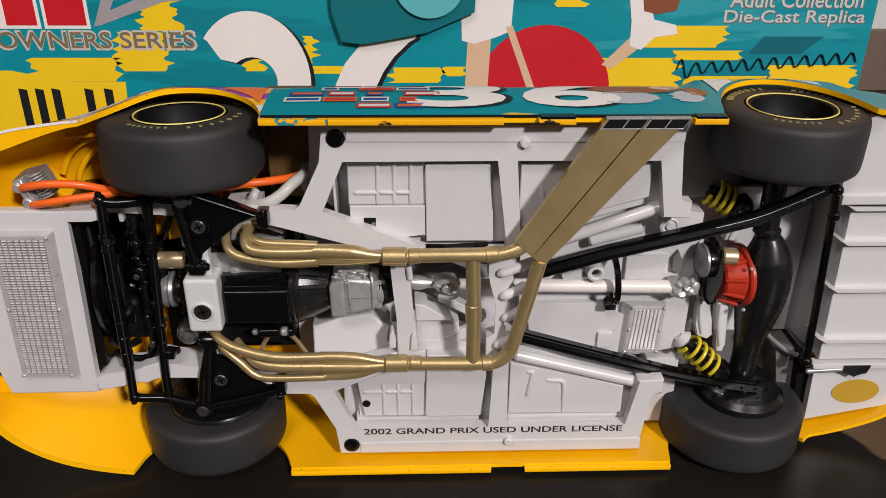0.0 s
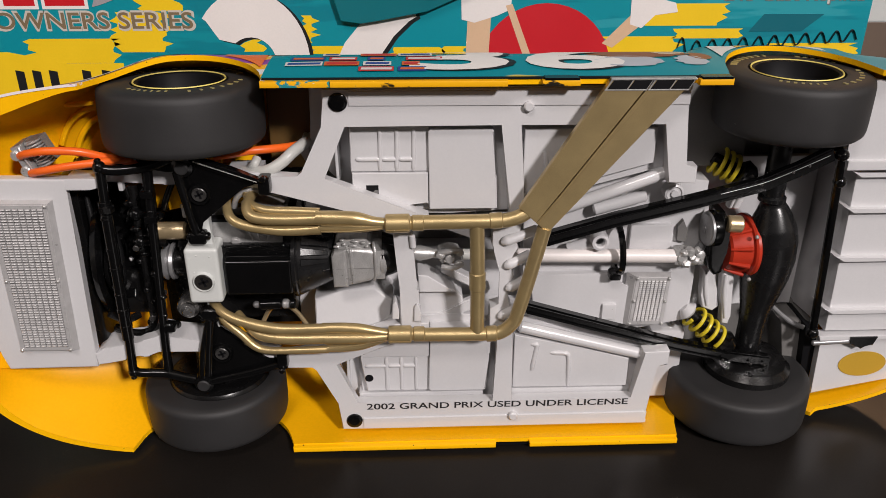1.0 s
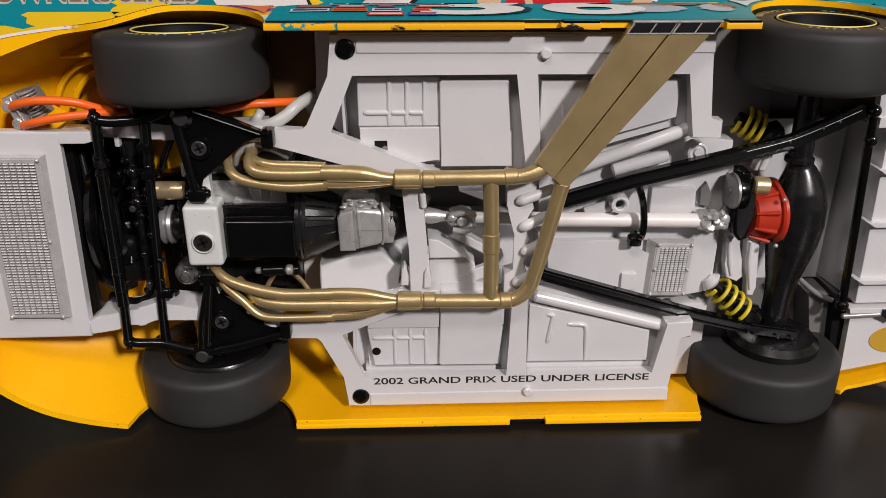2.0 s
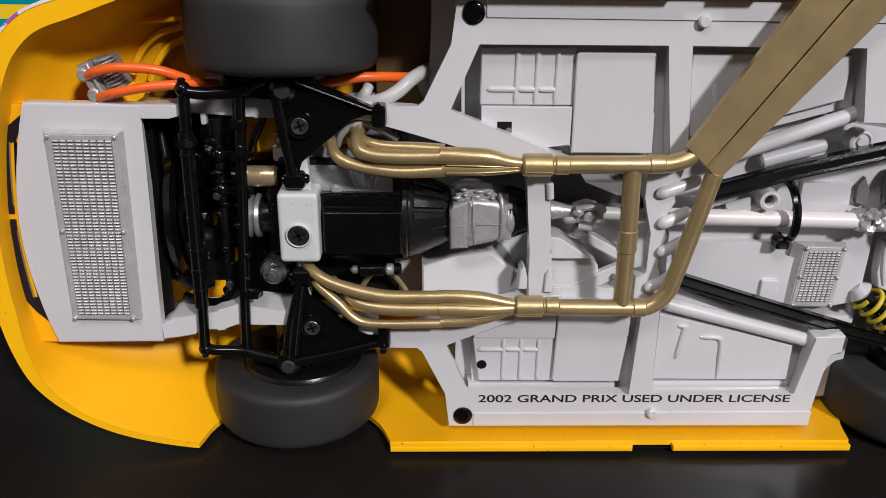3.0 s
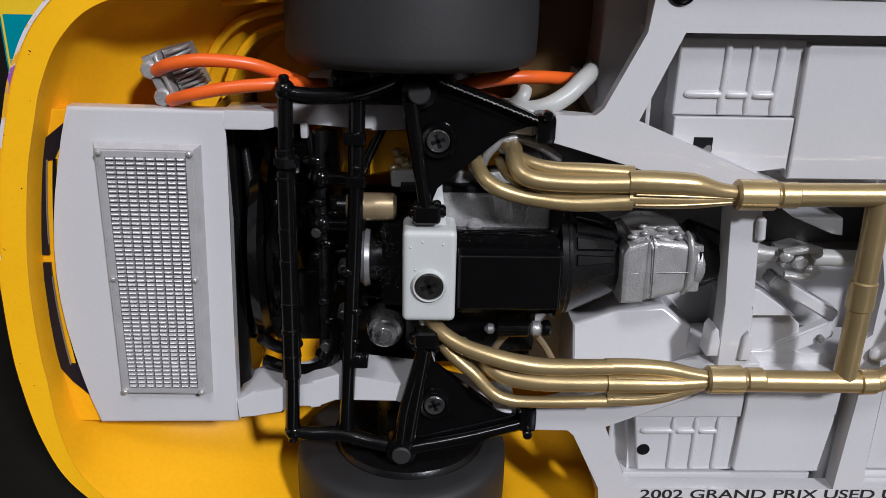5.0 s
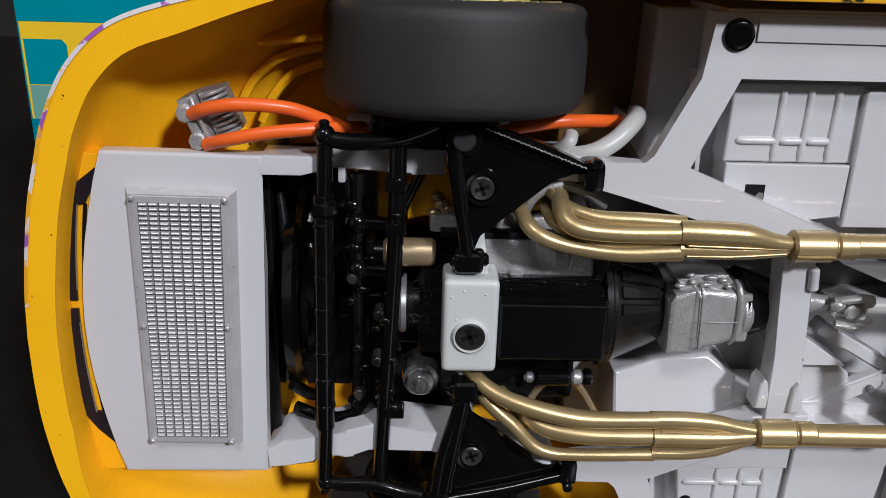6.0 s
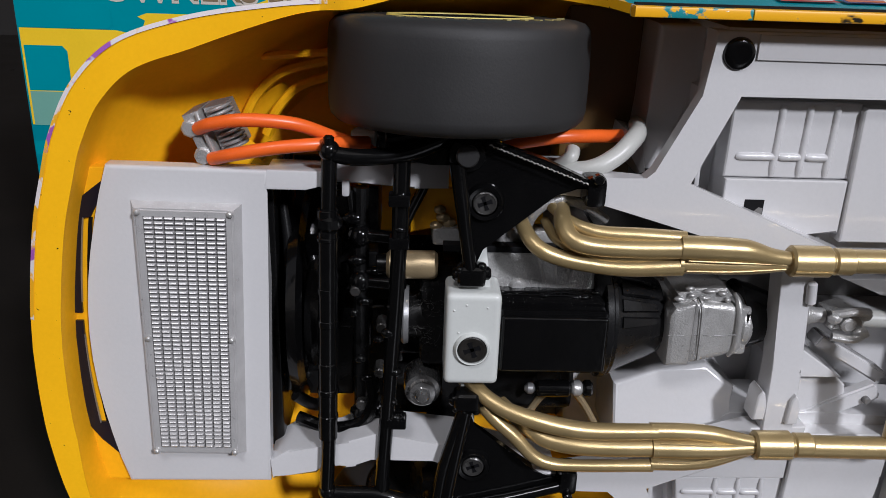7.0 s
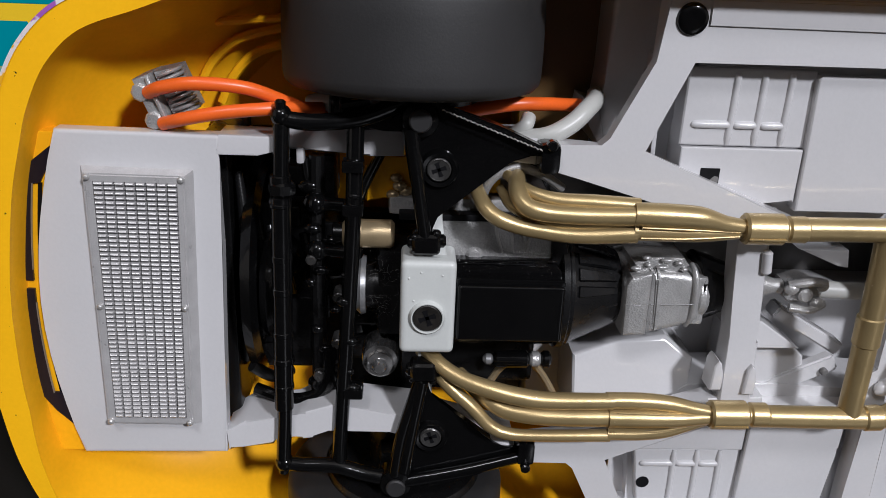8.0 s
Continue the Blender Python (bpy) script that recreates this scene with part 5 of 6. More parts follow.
    for a, b in (((-41.5, 5, 32), (-37, 6, 25)), ((-43.5, 5, 32), (-47, 6, 26))):
        part("brass_line", tube([a, ((a[0] + b[0]) / 2, 6, (a[2] + b[2]) / 2 + 0.4), b], 0.5, 8, 4), BRASS, car)
    fan = part("fan_shroud", lathe([(14, 0), (14.6, -1.2), (13.2, -1.8), (11.5, -0.8), (6, 0.5), (0, 0.8)], (-76.8, 14, 41.2), (-1, 0, 0), 40), BLACK, car, "gloss black fan shroud")
    for k in range(6):
        a = k * math.tau / 6
        blade = beam([(-74.6, 14 + 2.5 * math.cos(a), 41.2 + 2.5 * math.sin(a)), (-74.2, 14 + 11 * math.cos(a), 41.2 + 11 * math.sin(a))], 3.4, 0.7, 0.2)
        part("fan_blade", blade, BLACK, fan)
    part("fan_belt_ring", lathe([(6.4, -0.8), (7.0, 0), (6.4, 0.8), (5.8, 0)], (-74.0, 7.5, 41), (1, 0, 0), 36), SATIN, fan)
    # Added black sheets stand in for dark bay parts and shade.
    part("bay_backing", box(-78.0, -69.6, 9.5, 11.5, 27.6, 37.5, 0.4), SATIN, car, "added black sheet for engine bay parts and shade")
    for x0, x1, z0, z1 in ((-78, -71.6, 26, 46.5), (-71.58, -69.42, 30, 52), (-69.4, -38, 19, 46.5), (-78, -71.6, 46.52, 58), (-52, -38, 46.52, 57)):
        part("bay_backing", box(x0, x1, 19, 21, z0, z1), SATIN, car, "added black sheet for engine bay parts and shade")
    # hoses and brackets crowded round the front of the engine
    crowd = random.Random(11)
    for k in range(16):
        x, z, y = crowd.uniform(-76, -60), crowd.uniform(31, 53), crowd.uniform(9, 14)
        if k % 2:
            part("bay_bracket", box(x - crowd.uniform(0.8, 2.2), x + crowd.uniform(0.8, 2.2), y, y + 5, z - crowd.uniform(0.8, 2.4), z + crowd.uniform(0.8, 2.4), 0.4), SATIN, car)
        else:
            q = (x + crowd.uniform(-6, 6), y + crowd.uniform(-1, 3), z + crowd.uniform(-6, 6))
            part("bay_hose", tube([(x, y, z), ((x + q[0]) / 2 + 1.2, y - 1.0, (z + q[2]) / 2), q], crowd.uniform(0.5, 0.95), 10, 5), BLACK, car)
    for x, y, z0, z1, r in ((-77.2, 5.2, 30.5, 55.5, 0.8), (-75.6, 6.2, 32.5, 50.5, 1.0), (-74.2, 7.6, 34.0, 48.0, 0.8)):
        part("shroud_rib", tube([(x - 0.4, y + 1.0, z0), (x + 0.4, y - 0.3, z0 * 0.7 + z1 * 0.3), (x + 0.5, y - 0.3, z0 * 0.3 + z1 * 0.7), (x - 0.3, y + 1.0, z1)], [r * 0.7, r, r, r * 0.6], 12, 5), BELL, fan)
    part("radiator_core", box(-81.5, -78.2, 4.2, 24, 23, 60, 0.4), SATIN, car, "dark radiator core")
    part("valve_cover", box(-59.8, -40, 5.2, 19, 50.9, 53.2, 0.6), DULL, car, "cast valve cover")
    for x, y, z, r in ((-58.9, 6.2, 55.2, 0.7), (-58.5, 6.0, 54.3, 0.8), (-59.3, 6.0, 53.2, 0.75), (-57.8, 6.2, 53.6, 0.8), (-41.6, 5.0, 56.6, 0.5), (-40.9, 5.0, 56.2, 0.45)):
        part("head_bolt", ball((x, y, z), r, seg=10, squash=(1.1, 0.9, 0.8)), BRASS, car)
    part("fender_strut", tube([(-59.2, 6.4, 61.4), (-60.9, 6.0, 58.0), (-62.6, 6.0, 54.4), (-63.2, 6.4, 52.6)], 0.62, 12, 5), BLACK, car, "black diagonal strut")
    part("fender_tab", prism([(-62.4, 56.4), (-61.0, 57.7), (-46.4, 57.7), (-46.4, 53.4), (-58.4, 53.2), (-62.4, 52.0)], 6.7, 7.6, 0.2), YELLOW, car, "yellow inner fender edge")
    part("inner_fender", prism([(-69.2, 61.6), (-53.0, 61.6), (-53.0, 50.6), (-58.4, 50.4), (-69.2, 49.4)], 13.6, 15.0, 0.3), YELLOW, car, "yellow inner fender panel")
    part("lower_valve_cover", box(-58, -40, 9, 19, 26, 33, 1.0), SATIN, car)


engine()


# ---- front suspension and steering ----
def a_arm(up):
    f = (lambda z: z) if up else flip
    dx = 0.0 if up else 0.2
    dz = 0.0 if up else 1.4
    poly = [(-58.2, 63.6), (-57.6, 66.0), (-55.0, 66.3), (-54.0, 65.0), (-43.0, 60.9), (-43.0, 60.1), (-45.0, 60.1), (-46.2, 59.4), (-54.4, 52.9), (-54.7, 51.0), (-56.0, 51.0), (-57.0, 57.0)]
    z = lambda v: f(v) + dz
    arm = part("control_arm", prism([(x + dx, z(v)) for x, v in poly], -0.55, 0.9, 0.3), BLACK, car, "gloss black triangular control arm with a screw")
    part("arm_rib", tube([(-57.4 + dx, -1.4, z(63)), (-56.5 + dx, -1.5, z(57)), (-55.4 + dx, -1.5, z(50))], [0.95, 0.82, 0.75], 14, 4), BLACK, arm)
    if not up:
        part("arm_rib", tube([(-58.2, -1.0, 17.0), (-50, -1.2, 19.0), (-42.2, -1.2, 21.3)], [1.0, 0.85, 0.75], 12, 4), BLACK, arm)
        part("arm_rib", tube([(-58.4, -1.0, 17.2), (-57.6, -1.2, 24.0), (-55.4, -1.3, 32.6)], [1.0, 0.85, 0.75], 12, 4), BLACK, arm)
    part("arm_rib", beam([(-54.4 + dx, -1.5, z(65.2)), (-48, -1.6, z(63.2)), (-42.6 + dx, -1.6, z(60.8))], 0.8, 1.6, 0.12), BLACK, arm)
    if up:
        # Thin beaded bright line laid along the arm's upper edge.
        part("worn_edge", tube([(-54.2 + 11.0 * k / 60, -2.32 - 0.06 * (k % 2), 65.3 - 4.1 * k / 60 + (0.05 if k % 3 else -0.05)) for k in range(61)], [0.03 + 0.09 * (k % 2) for k in range(61)], 6, 2), SILVER, arm, "thin bright line along the edge")
    ze = 49.9 if up else 48.7
    part("arm_end", box(-57.0 + dx, -53.7 + dx, -2.3, 0.4, min(z(ze - 1.25), z(ze + 1.25)), max(z(ze - 1.25), z(ze + 1.25)), 0.75, seg=3), BLACK, arm)
    part("end_pin", cyl((-57.5 + dx, -1.0, z(ze)), (-53.1 + dx, -1.0, z(ze + 0.2)), 0.8, bev=0.3, seg=14), BLACK, arm)
    part("end_nib", ball((-54.2 + dx, -1.6, z(ze + 1.2)), 0.55, seg=10), BLACK, arm)
    part("end_nib", ball((-56.7 + dx, -1.9, z(ze + 0.9)), 0.4, seg=10), BLACK, arm)
    part("arm_end", box(-43.3 + dx, -41.0 + dx, -2.2, 1.5, min(z(58.4), z(61.8)), max(z(58.4), z(61.8)), 0.7), BLACK, arm)
    part("arm_end_pin", cyl((-42.2 + dx, -2.9, z(61.8)), (-42.2 + dx, -1.8, z(61.8)), 0.6), BLACK, arm)
    ball_x, ball_z = (-56.4, 64.0) if up else (-58.2, 65.2)
    part("ball_joint", lathe([(0, -1.5), (1.0, -1.5), (1.15, -1.2), (1.9, -0.9), (2.1, -0.5), (2.1, 2.0), (0, 2.0)], (ball_x, -0.8, z(ball_z)), (0, 1, 0), 24), BLACK, arm)
    part("ball_cap", cyl((ball_x, -2.6, z(ball_z)), (ball_x, -2.0, z(ball_z)), 1.25, bev=0.2), RUBBER, arm)
    screw(-54.2 + dx, -0.75, z(58.4), 1.4, arm, "cross-head screw")
    part("screw_seat", lathe([(1.4, 0.8), (1.5, -0.4), (1.9, -0.5), (2.2, -0.1), (2.3, 0.8)], (-54.2 + dx, -0.8, z(58.4)), (0, 1, 0), 24), BLACK, arm)
    up_k = part("upright", box(-60.5, -54.5, 1.5, 14, min(z(62.5), z(67.5)), max(z(62.5), z(67.5)), 1.2), SATIN, car, "black wheel upright")
    part("hub", cyl((-58.6 if up else -57.6, 8.0, z(64 if up else 60)), (-57.6, 8.0, z(70)), 4.2, bev=0.6), SATIN, up_k)
    part("brake_disc", lathe([(0, -1.4), (4.0, -1.4), (4.4, -0.9), (8.6, -0.8), (10.2, -0.6), (10.6, 0), (10.6, 0.4), (0, 0.4)] if not up else [(0, 0.4), (8.0, 0.4), (8.2, 1.2), (0, 1.4)], (-57.2, 8.0, 13.6 if not up else 64.4), (0, 0, 1) if up else (0, 0, -1), 40), SATIN, up_k, "black brake disc")
    if up:
        part("knuckle", lathe([(0, 0), (1.5, 0), (1.7, 0.3), (1.7, 0.9), (2.3, 1.0), (2.6, 1.5), (2.6, 2.2), (2.1, 2.4), (2.1, 7.6), (0, 7.6)], (-66.4, 6.0, 63.9), (1, 0, -0.04), 28), SATIN, up_k)
        part("knuckle_boot", cyl((-69.4, 6.4, 64.0), (-66.2, 6.0, 63.9), 0.8, 1.5, bev=0.3), HOSE, up_k, "pale grey rubber boot")
        part("knuckle_arm", prism([(-65.2, 64.9), (-58.2, 66.2), (-57.8, 61.8), (-60.4, 61.8), (-64.6, 62.6)], 1.4, 9.0, 0.6), BLACK, up_k)
        for k in (0.0, 0.7):
            part("knuckle_nub", tube([(-59.9 + k, 0.9, 65.2), (-60.1 + k, 0.6, 64.4), (-60.2 + k, 0.9, 63.6)], 0.3, 8, 4), BLACK, up_k)
    if not up:
        part("spindle", cyl((-57.6, 8.0, z(56)), (-57.6, 8.0, z(61)), 2.2, bev=0.4), SATIN, up_k)
    # steering arm from the drag link to the upright
    part("steering_arm", tube([(-71.4, -0.9, z(63.6)), (-68, -0.8, z(63.2)), (-63, 0.0, z(63.6)), (-58.5, 1.0, z(65.2))] if up else [(-72.2, -0.6, 19.6), (-70.4, -0.5, 19.2), (-66, -0.4, 19.0), (-62, -0.4, 17.8), (-58.5, -0.4, 17.0)], [0.9, 0.95, 0.95, 1.0, 1.1], 12, 5), BLACK, up_k)
    part("arm_knob", ball((-71.2, -0.9, 63.9) if up else (-72.2, -0.6, 19.6), 1.2, seg=14), BLACK, up_k)
    part("arm_pin", cyl((-71.2, -1.2, 64.2) if up else (-72.3, -1.0, 19.4), (-71.2, -1.2, 65.6) if up else (-72.3, -1.0, 18.2), 0.6, bev=0.2), BLACK, up_k)


def steering():
    a_arm(True)
    a_arm(False)
    rod = part("drag_link", tube([(-71.2, -0.8, 63.4), (-71.5, -0.8, 54.6), (-71.6, -0.8, 42), (-71.9, -0.8, 28.4), (-72.3, -0.8, 20.4)], 0.9, 14, 3), BLACK, car, "gloss black steering rod")
    part("rod_sleeve", cyl((-71.5, -0.8, 55.0), (-72.0, -0.8, 27.5), 1.15, bev=0.3, seg=18), BLACK, rod)
    part("rod_nut", cyl((-71.35, -0.8, 56.6), (-71.4, -0.8, 55.0), 1.5, bev=0.3, seg=8), BLACK, rod)
    bar = part("sway_bar", tube([(-63.4, 0.6, 62.6), (-63.6, -0.6, 52), (-64.4, -0.6, 37), (-65.2, -0.3, 24), (-65.4, 0.0, 19.6)], [1.0, 0.92, 0.9, 0.9, 0.95], 12, 3), BLACK, car, "gloss black sway bar across the frame")
    for z in (58.5, 53.5, 30):
        part("bar_clip", box(-64.8, -62.4, -1.5, 0.6, z - 0.7, z + 0.7, 0.3), BLACK, bar)
    lumps = random.Random(8)
    for k in range(7):
        z = 57.0 - k * 4.6 + lumps.uniform(-1.2, 1.2)
        t = (63.4 - z) / 43.0
        part("rod_collar", cyl((-71.45 - 0.6 * t, -0.8, z), (-71.45 - 0.6 * t, -0.8, z + lumps.uniform(0.4, 1.0)), lumps.uniform(1.2, 1.32), bev=0.12, seg=12), BLACK, rod)
        part("bar_knob", ball((-63.5 - 0.9 * t + lumps.uniform(-0.8, 0.6), -0.9, z + lumps.uniform(-1.5, 1.5)), lumps.uniform(0.5, 0.85), seg=10, squash=(1.2, 0.9, 0.8)), BLACK, bar)
    rack = part("steering_link", tube([(-68.2, 5.5, 58), (-68.3, 5.5, 44), (-68.3, 5.5, 26)], 0.95, 10, 3), SATIN, car, "black steering linkage")
    for z in (52.3, 46.4, 28.0):
        part("link_joint", cyl((-69.6, 5.0, z), (-62.8, 3.5, z + 0.1), 0.8, bev=0.3), BLACK, rack)
        part("link_knob", ball((-68.2, 4.6, z), 1.35, seg=12), BLACK, rack)
    for k in range(14):
        z = 29.0 + k * 1.9 + lumps.uniform(-0.7, 0.7)
        x, y = -68.2 + lumps.uniform(-1.0, 2.6), lumps.uniform(3.8, 5.2)
        if k % 3 == 0:
            part("link_bolt", cyl((x, y - 0.8, z), (x, y + 2.0, z), lumps.uniform(0.5, 0.8), bev=0.15, seg=8), PEWTER, rack)
        else:
            part("link_lug", ball((x, y, z), lumps.uniform(0.6, 1.0), seg=10, squash=(lumps.uniform(0.9, 1.6), 0.8, lumps.uniform(0.6, 1.1))), BLACK, rack)
    part("pump_body", box(-68.6, -66.0, 5.5, 12, 51.5, 58, 1.0), SATIN, rack)
    part("idler_hose", tube([(-66.9, 4.0, 33.6), (-66.6, 3.6, 30.6), (-67.6, 3.4, 27.8), (-70.0, 3.6, 26.3), (-73.0, 4.2, 26.0), (-76.5, 5.4, 26.6)], 0.85, 10, 6), BLACK, car, "black rubber hose")
    part("brake_duct", tube([(-76.5, 3.6, 31.0), (-74.8, 4.6, 29.2), (-73.6, 6.0, 28.2), (-72.4, 8.0, 28.0)], 0.8, 12, 5), SATIN, car, "black rubber brake duct")


steering()


def front_corner():
    block = part("oil_cooler", prism([(-87.3, 66.7), (-85.3, 61.7), (-83.5, 62.3), (-85.5, 67.4)], 1.4, 7.0, 0.35), SILVER, car, "small silver cooler block with fins")
    part("fin_core", prism([(-85.3, 67.4), (-82.9, 68.0), (-81.0, 63.4), (-83.4, 62.4)], 2.6, 7.0, 0.3), DULL, block)
    top, foot = Vector((-83.8, 3.2, 67.7)), Vector((-81.9, 3.2, 63.0))
    for k in range(9):
        c = top.lerp(foot, (k + 0.5) / 9)
        part("fin", lathe([(0.9, -0.22), (1.5, -0.16), (1.62, 0.0), (1.5, 0.16), (0.9, 0.22)], c, foot - top, 20), SILVER, block)
    part("fin_pipe", tube([(-85.6, 1.2, 67.0), (-85.0, 0.9, 65.6), (-84.4, 1.0, 64.0), (-83.9, 1.2, 62.6)], 0.24, 8, 5), SILVER, block)
    for x, z in ((-86.4, 65.4), (-85.2, 62.4)):
        part("hose_nut", cyl((x, 0.9, z), (x, 2.2, z), 1.0, bev=0.25, seg=8), SILVER, block)
    for a in (((-85.6, 1.3, 65.4), (-83.6, -0.1, 66.3), (-80.0, -0.6, 66.9), (-75.0, 0.4, 66.4), (-71.0, 2.4, 64.6), (-66, 6, 62)), ((-84.3, 1.2, 62.1), (-81.4, -0.4, 63.1), (-77.0, -0.8, 64.0), (-71.5, 0.5, 64.3), (-67.5, 4.5, 63.6))):
        part("orange_hose", tube(a, 0.74, 14, 8), ORANGE, car, "bright orange rubber hose")
    part("orange_hose", tube([(-52, 5.0, 63.6), (-46, 4.6, 64.7), (-42.0, 6.0, 64.6), (-38.6, 9.0, 64.0), (-35.8, 13.4, 63.2)], 0.8, 12, 6), ORANGE, car, "bright orange rubber hose")
    part("pale_hose", tube([(-47, 4.5, 60.8), (-42.5, 2.2, 61.6), (-39.5, 2.6, 63.0), (-37.4, 4.0, 64.6), (-35.8, 7.5, 65.0), (-34.6, 13.0, 64.6)], 1.1, 12, 6), HOSE, car, "pale grey rubber hose")
    part("pale_hose", tube([(-45.5, 4, 61.5), (-44.4, 3.2, 62.7), (-44.0, 4.2, 63.4)], 0.85, 12, 5), HOSE, car)
    part("fender_rib", tube([(-80.0, 11.0, 71.8), (-78.5, 10.2, 72.2), (-72.0, 10, 72.8), (-66, 10, 73.2)], [0.3, 0.5, 0.5, 0.5], 8, 5), YELLOW, car, "yellow rib inside the fender")
    for pts in ([(-70, 14, 71.6), (-73.1, 14, 71.2), (-78.3, 14, 69.7), (-81.5, 14, 66.9), (-83.4, 14, 63.2)], [(-69, 14, 70.0), (-72.1, 14, 69.5), (-76.3, 14, 68.0), (-79.1, 14, 65.2), (-80.6, 14, 62)]):
        part("fender_rib", tube(pts, 0.62, 8, 5), YELLOW, car, "yellow arched rib inside the fender")
    # Brown stands in for shade on the yellow wheel house.
    part("wheel_house", box(-43.5, -34, 16.2, 23, 57, 78.4, 0.5), ink_mat("shaded_brown_paint", (0.12, 0.066, 0.020)), car, "inner wheel house, brown for yellow in shade")
    wall = part("firewall_panel", prism([(-34.3, 77.2), (-27.0, 77.2), (-27.6, 70), (-31.0, 59.6), (-34.8, 60.0), (-34.7, 64.2), (-34.4, 68)], 9.2, 24, 0.8, seg=4), PANEL, car, "grey firewall side panel")
    part("panel_notch", prism([(-36.6, 64.6), (-35.0, 64.2), (-34.0, 59.8), (-35.0, 59.4), (-35.6, 61.6), (-36.8, 63.0)], 8.6, 20, 0.3), PANEL, wall)


front_corner()


# ---- rear axle and tail ----
def rear():
    part("rear_floor", prism([(7, 51), (12, 56), (30, 58), (44, 56), (44, 24), (34, 22), (8, 26)], 9.0, 14, 0.3), PANEL, car, "grey rear floor pressing")
    part("raised_panel", prism([(9, 36.2), (27.6, 36.4), (27.8, 33.5), (31, 33.0), (31, 22.5), (10, 27)], 7.4, 9.1, 0.4), PANEL, car)
    part("raised_panel", prism([(29, 47), (37.5, 47), (38, 40), (29, 40)], 7.8, 9.1, 0.4), PANEL, car)
    part("floor_clip", box(24.5, 27.5, 6.6, 7.6, 25.5, 29.2, 0.3), GREY, car)
    grille(car, [(30.9, 35.9), (38.1, 35.7), (37.7, 24.2), (30.2, 24.3)], [(29.3, 36.3), (38.6, 36.1), (38.3, 23.8), (28.9, 23.9)], [(31.7, 35.0), (37.4, 34.9), (37.0, 25.1), (31.1, 25.2)], 7, 20, 6.4, 8.0, "small silver grille on the rear floor")
    for a, b in (((13.0, 3.4, 52.6), (35.6, 3.0, 61.2)), ((6.4, 3.0, 26.6), (35.4, 2.6, 18.8)), ((20.5, 7.0, 51.0), (31, 7.0, 54.0))):
        part("frame_tube", cyl(a, b, 1.25, bev=0.4), GREY, car, "grey painted frame tube")
    part("bush", lathe([(0.9, 0), (0.9, -1.2), (1.2, -1.5), (1.7, -1.4), (1.9, 0), (1.9, 3), (0.9, 3)], (22.0, 5.0, 45.2), (0, 1, 0), 24), GREY, car, "grey ring bush")
    part("bush_arm", cyl((21, 6.2, 44.2), (16, 6.8, 42.4), 1.2), GREY, car)
    shaft = part("driveshaft", cyl((3.2, 5.6, 41.8), (39.4, 5.6, 41.0), 1.42, bev=0.1, seg=28), SHAFT, car, "white painted driveshaft")
    part("shaft_neck", cyl((-5.4, 5.4, 42.3), (3.6, 5.5, 41.9), 1.12, bev=0.1, seg=20), HOSE, shaft)
    joint = part("rear_joint", box(37.6, 40.4, 4.2, 7.4, 39.4, 42.9, 0.8), SILVER, shaft, "silver universal joint")
    crumple = random.Random(14)
    for x, y, z, r in ((40.6, 4.8, 42.4, 1.2), (41.8, 5.0, 40.4, 1.2), (40.2, 4.6, 39.8, 1.0), (42.8, 5.2, 41.4, 1.2), (39.2, 4.4, 42.2, 0.9), (42.0, 4.6, 42.8, 0.8), (41.2, 4.4, 41.2, 0.8), (43.2, 5.2, 40.0, 0.8), (39.0, 4.6, 40.2, 0.8)):
        lump = bmesh.new()
        bmesh.ops.create_icosphere(lump, subdivisions=2, radius=r)
        for v in lump.verts:
            v.co = Vector(v.co) * crumple.uniform(0.82, 1.16) + Vector((x, y, z))
        part("joint_lug", lump, SILVER, joint)
    part("joint_cap", cyl((38.8, 3.9, 41.2), (38.8, 4.8, 41.2), 0.8), SILVER, shaft)
    hoop = part("safety_hoop", lathe([(4.9, -0.55), (5.7, -0.6), (5.9, 0), (5.7, 0.6), (4.9, 0.55), (4.8, 0)], (26.4, 7.6, 42.2), (1, 0, 0.06), 32), BLACK, car, "gloss black driveshaft hoop")
    part("hoop_foot", box(24.8, 27.2, 4.4, 7.2, 36.0, 37.8, 0.6, seg=3), BLACK, hoop)
    # trailing arms
    for up in (True, False):
        f = (lambda z: z) if up else flip
        pts = [(10.5, 1.8, f(46.6)), (24, 2.4, f(50.3)), (40, 3.0, f(53.9)), (53, 3.6, f(57.0)), (60, 4.0, f(60.0)), (66.0, 4.4, f(63.0))] if up else [(7.5, 2.0, f(49.4)), (22, 2.6, f(54.2)), (40, 3.2, f(60.0)), (52, 3.8, f(63.4)), (62, 4.4, f(65.4))]
        arm = part("trailing_arm", beam(pts, 2.7 if up else 2.3, 2.2, 0.35), BLACK, car, "long gloss black trailing arm")
        part("arm_flange", beam([(p[0] - 0.2, p[1] - 0.5, p[2] + 0.85) for p in pts[:4]], 0.3, 0.5, 0.1), BLACK, arm)
        part("arm_flange", beam([(p[0] + 0.2, p[1] - 0.5, p[2] - 0.8) for p in pts[:4]], 0.4, 0.7, 0.12), BLACK, arm)
        for c in ((51.8, 2.5, 57.6), (57.6, 2.8, 60.0), (60.6, 3.0, 61.2)) if up else ((50.7, 3.0, 17.2), (57.2, 3.4, 15.7), (60.4, 3.6, 15.2)):
            c = Vector(c)
            part("arm_bolt", ball(c, 0.3, seg=10), PEWTER, arm)
        # coil spring over its damper
        a, b = (Vector((45.9, 13.0, 59.3)), Vector((50.6, 11.8, 56.9))) if up else (Vector((44.5, 8.6, 25.4)), Vector((50.8, 7.2, 19.8)))
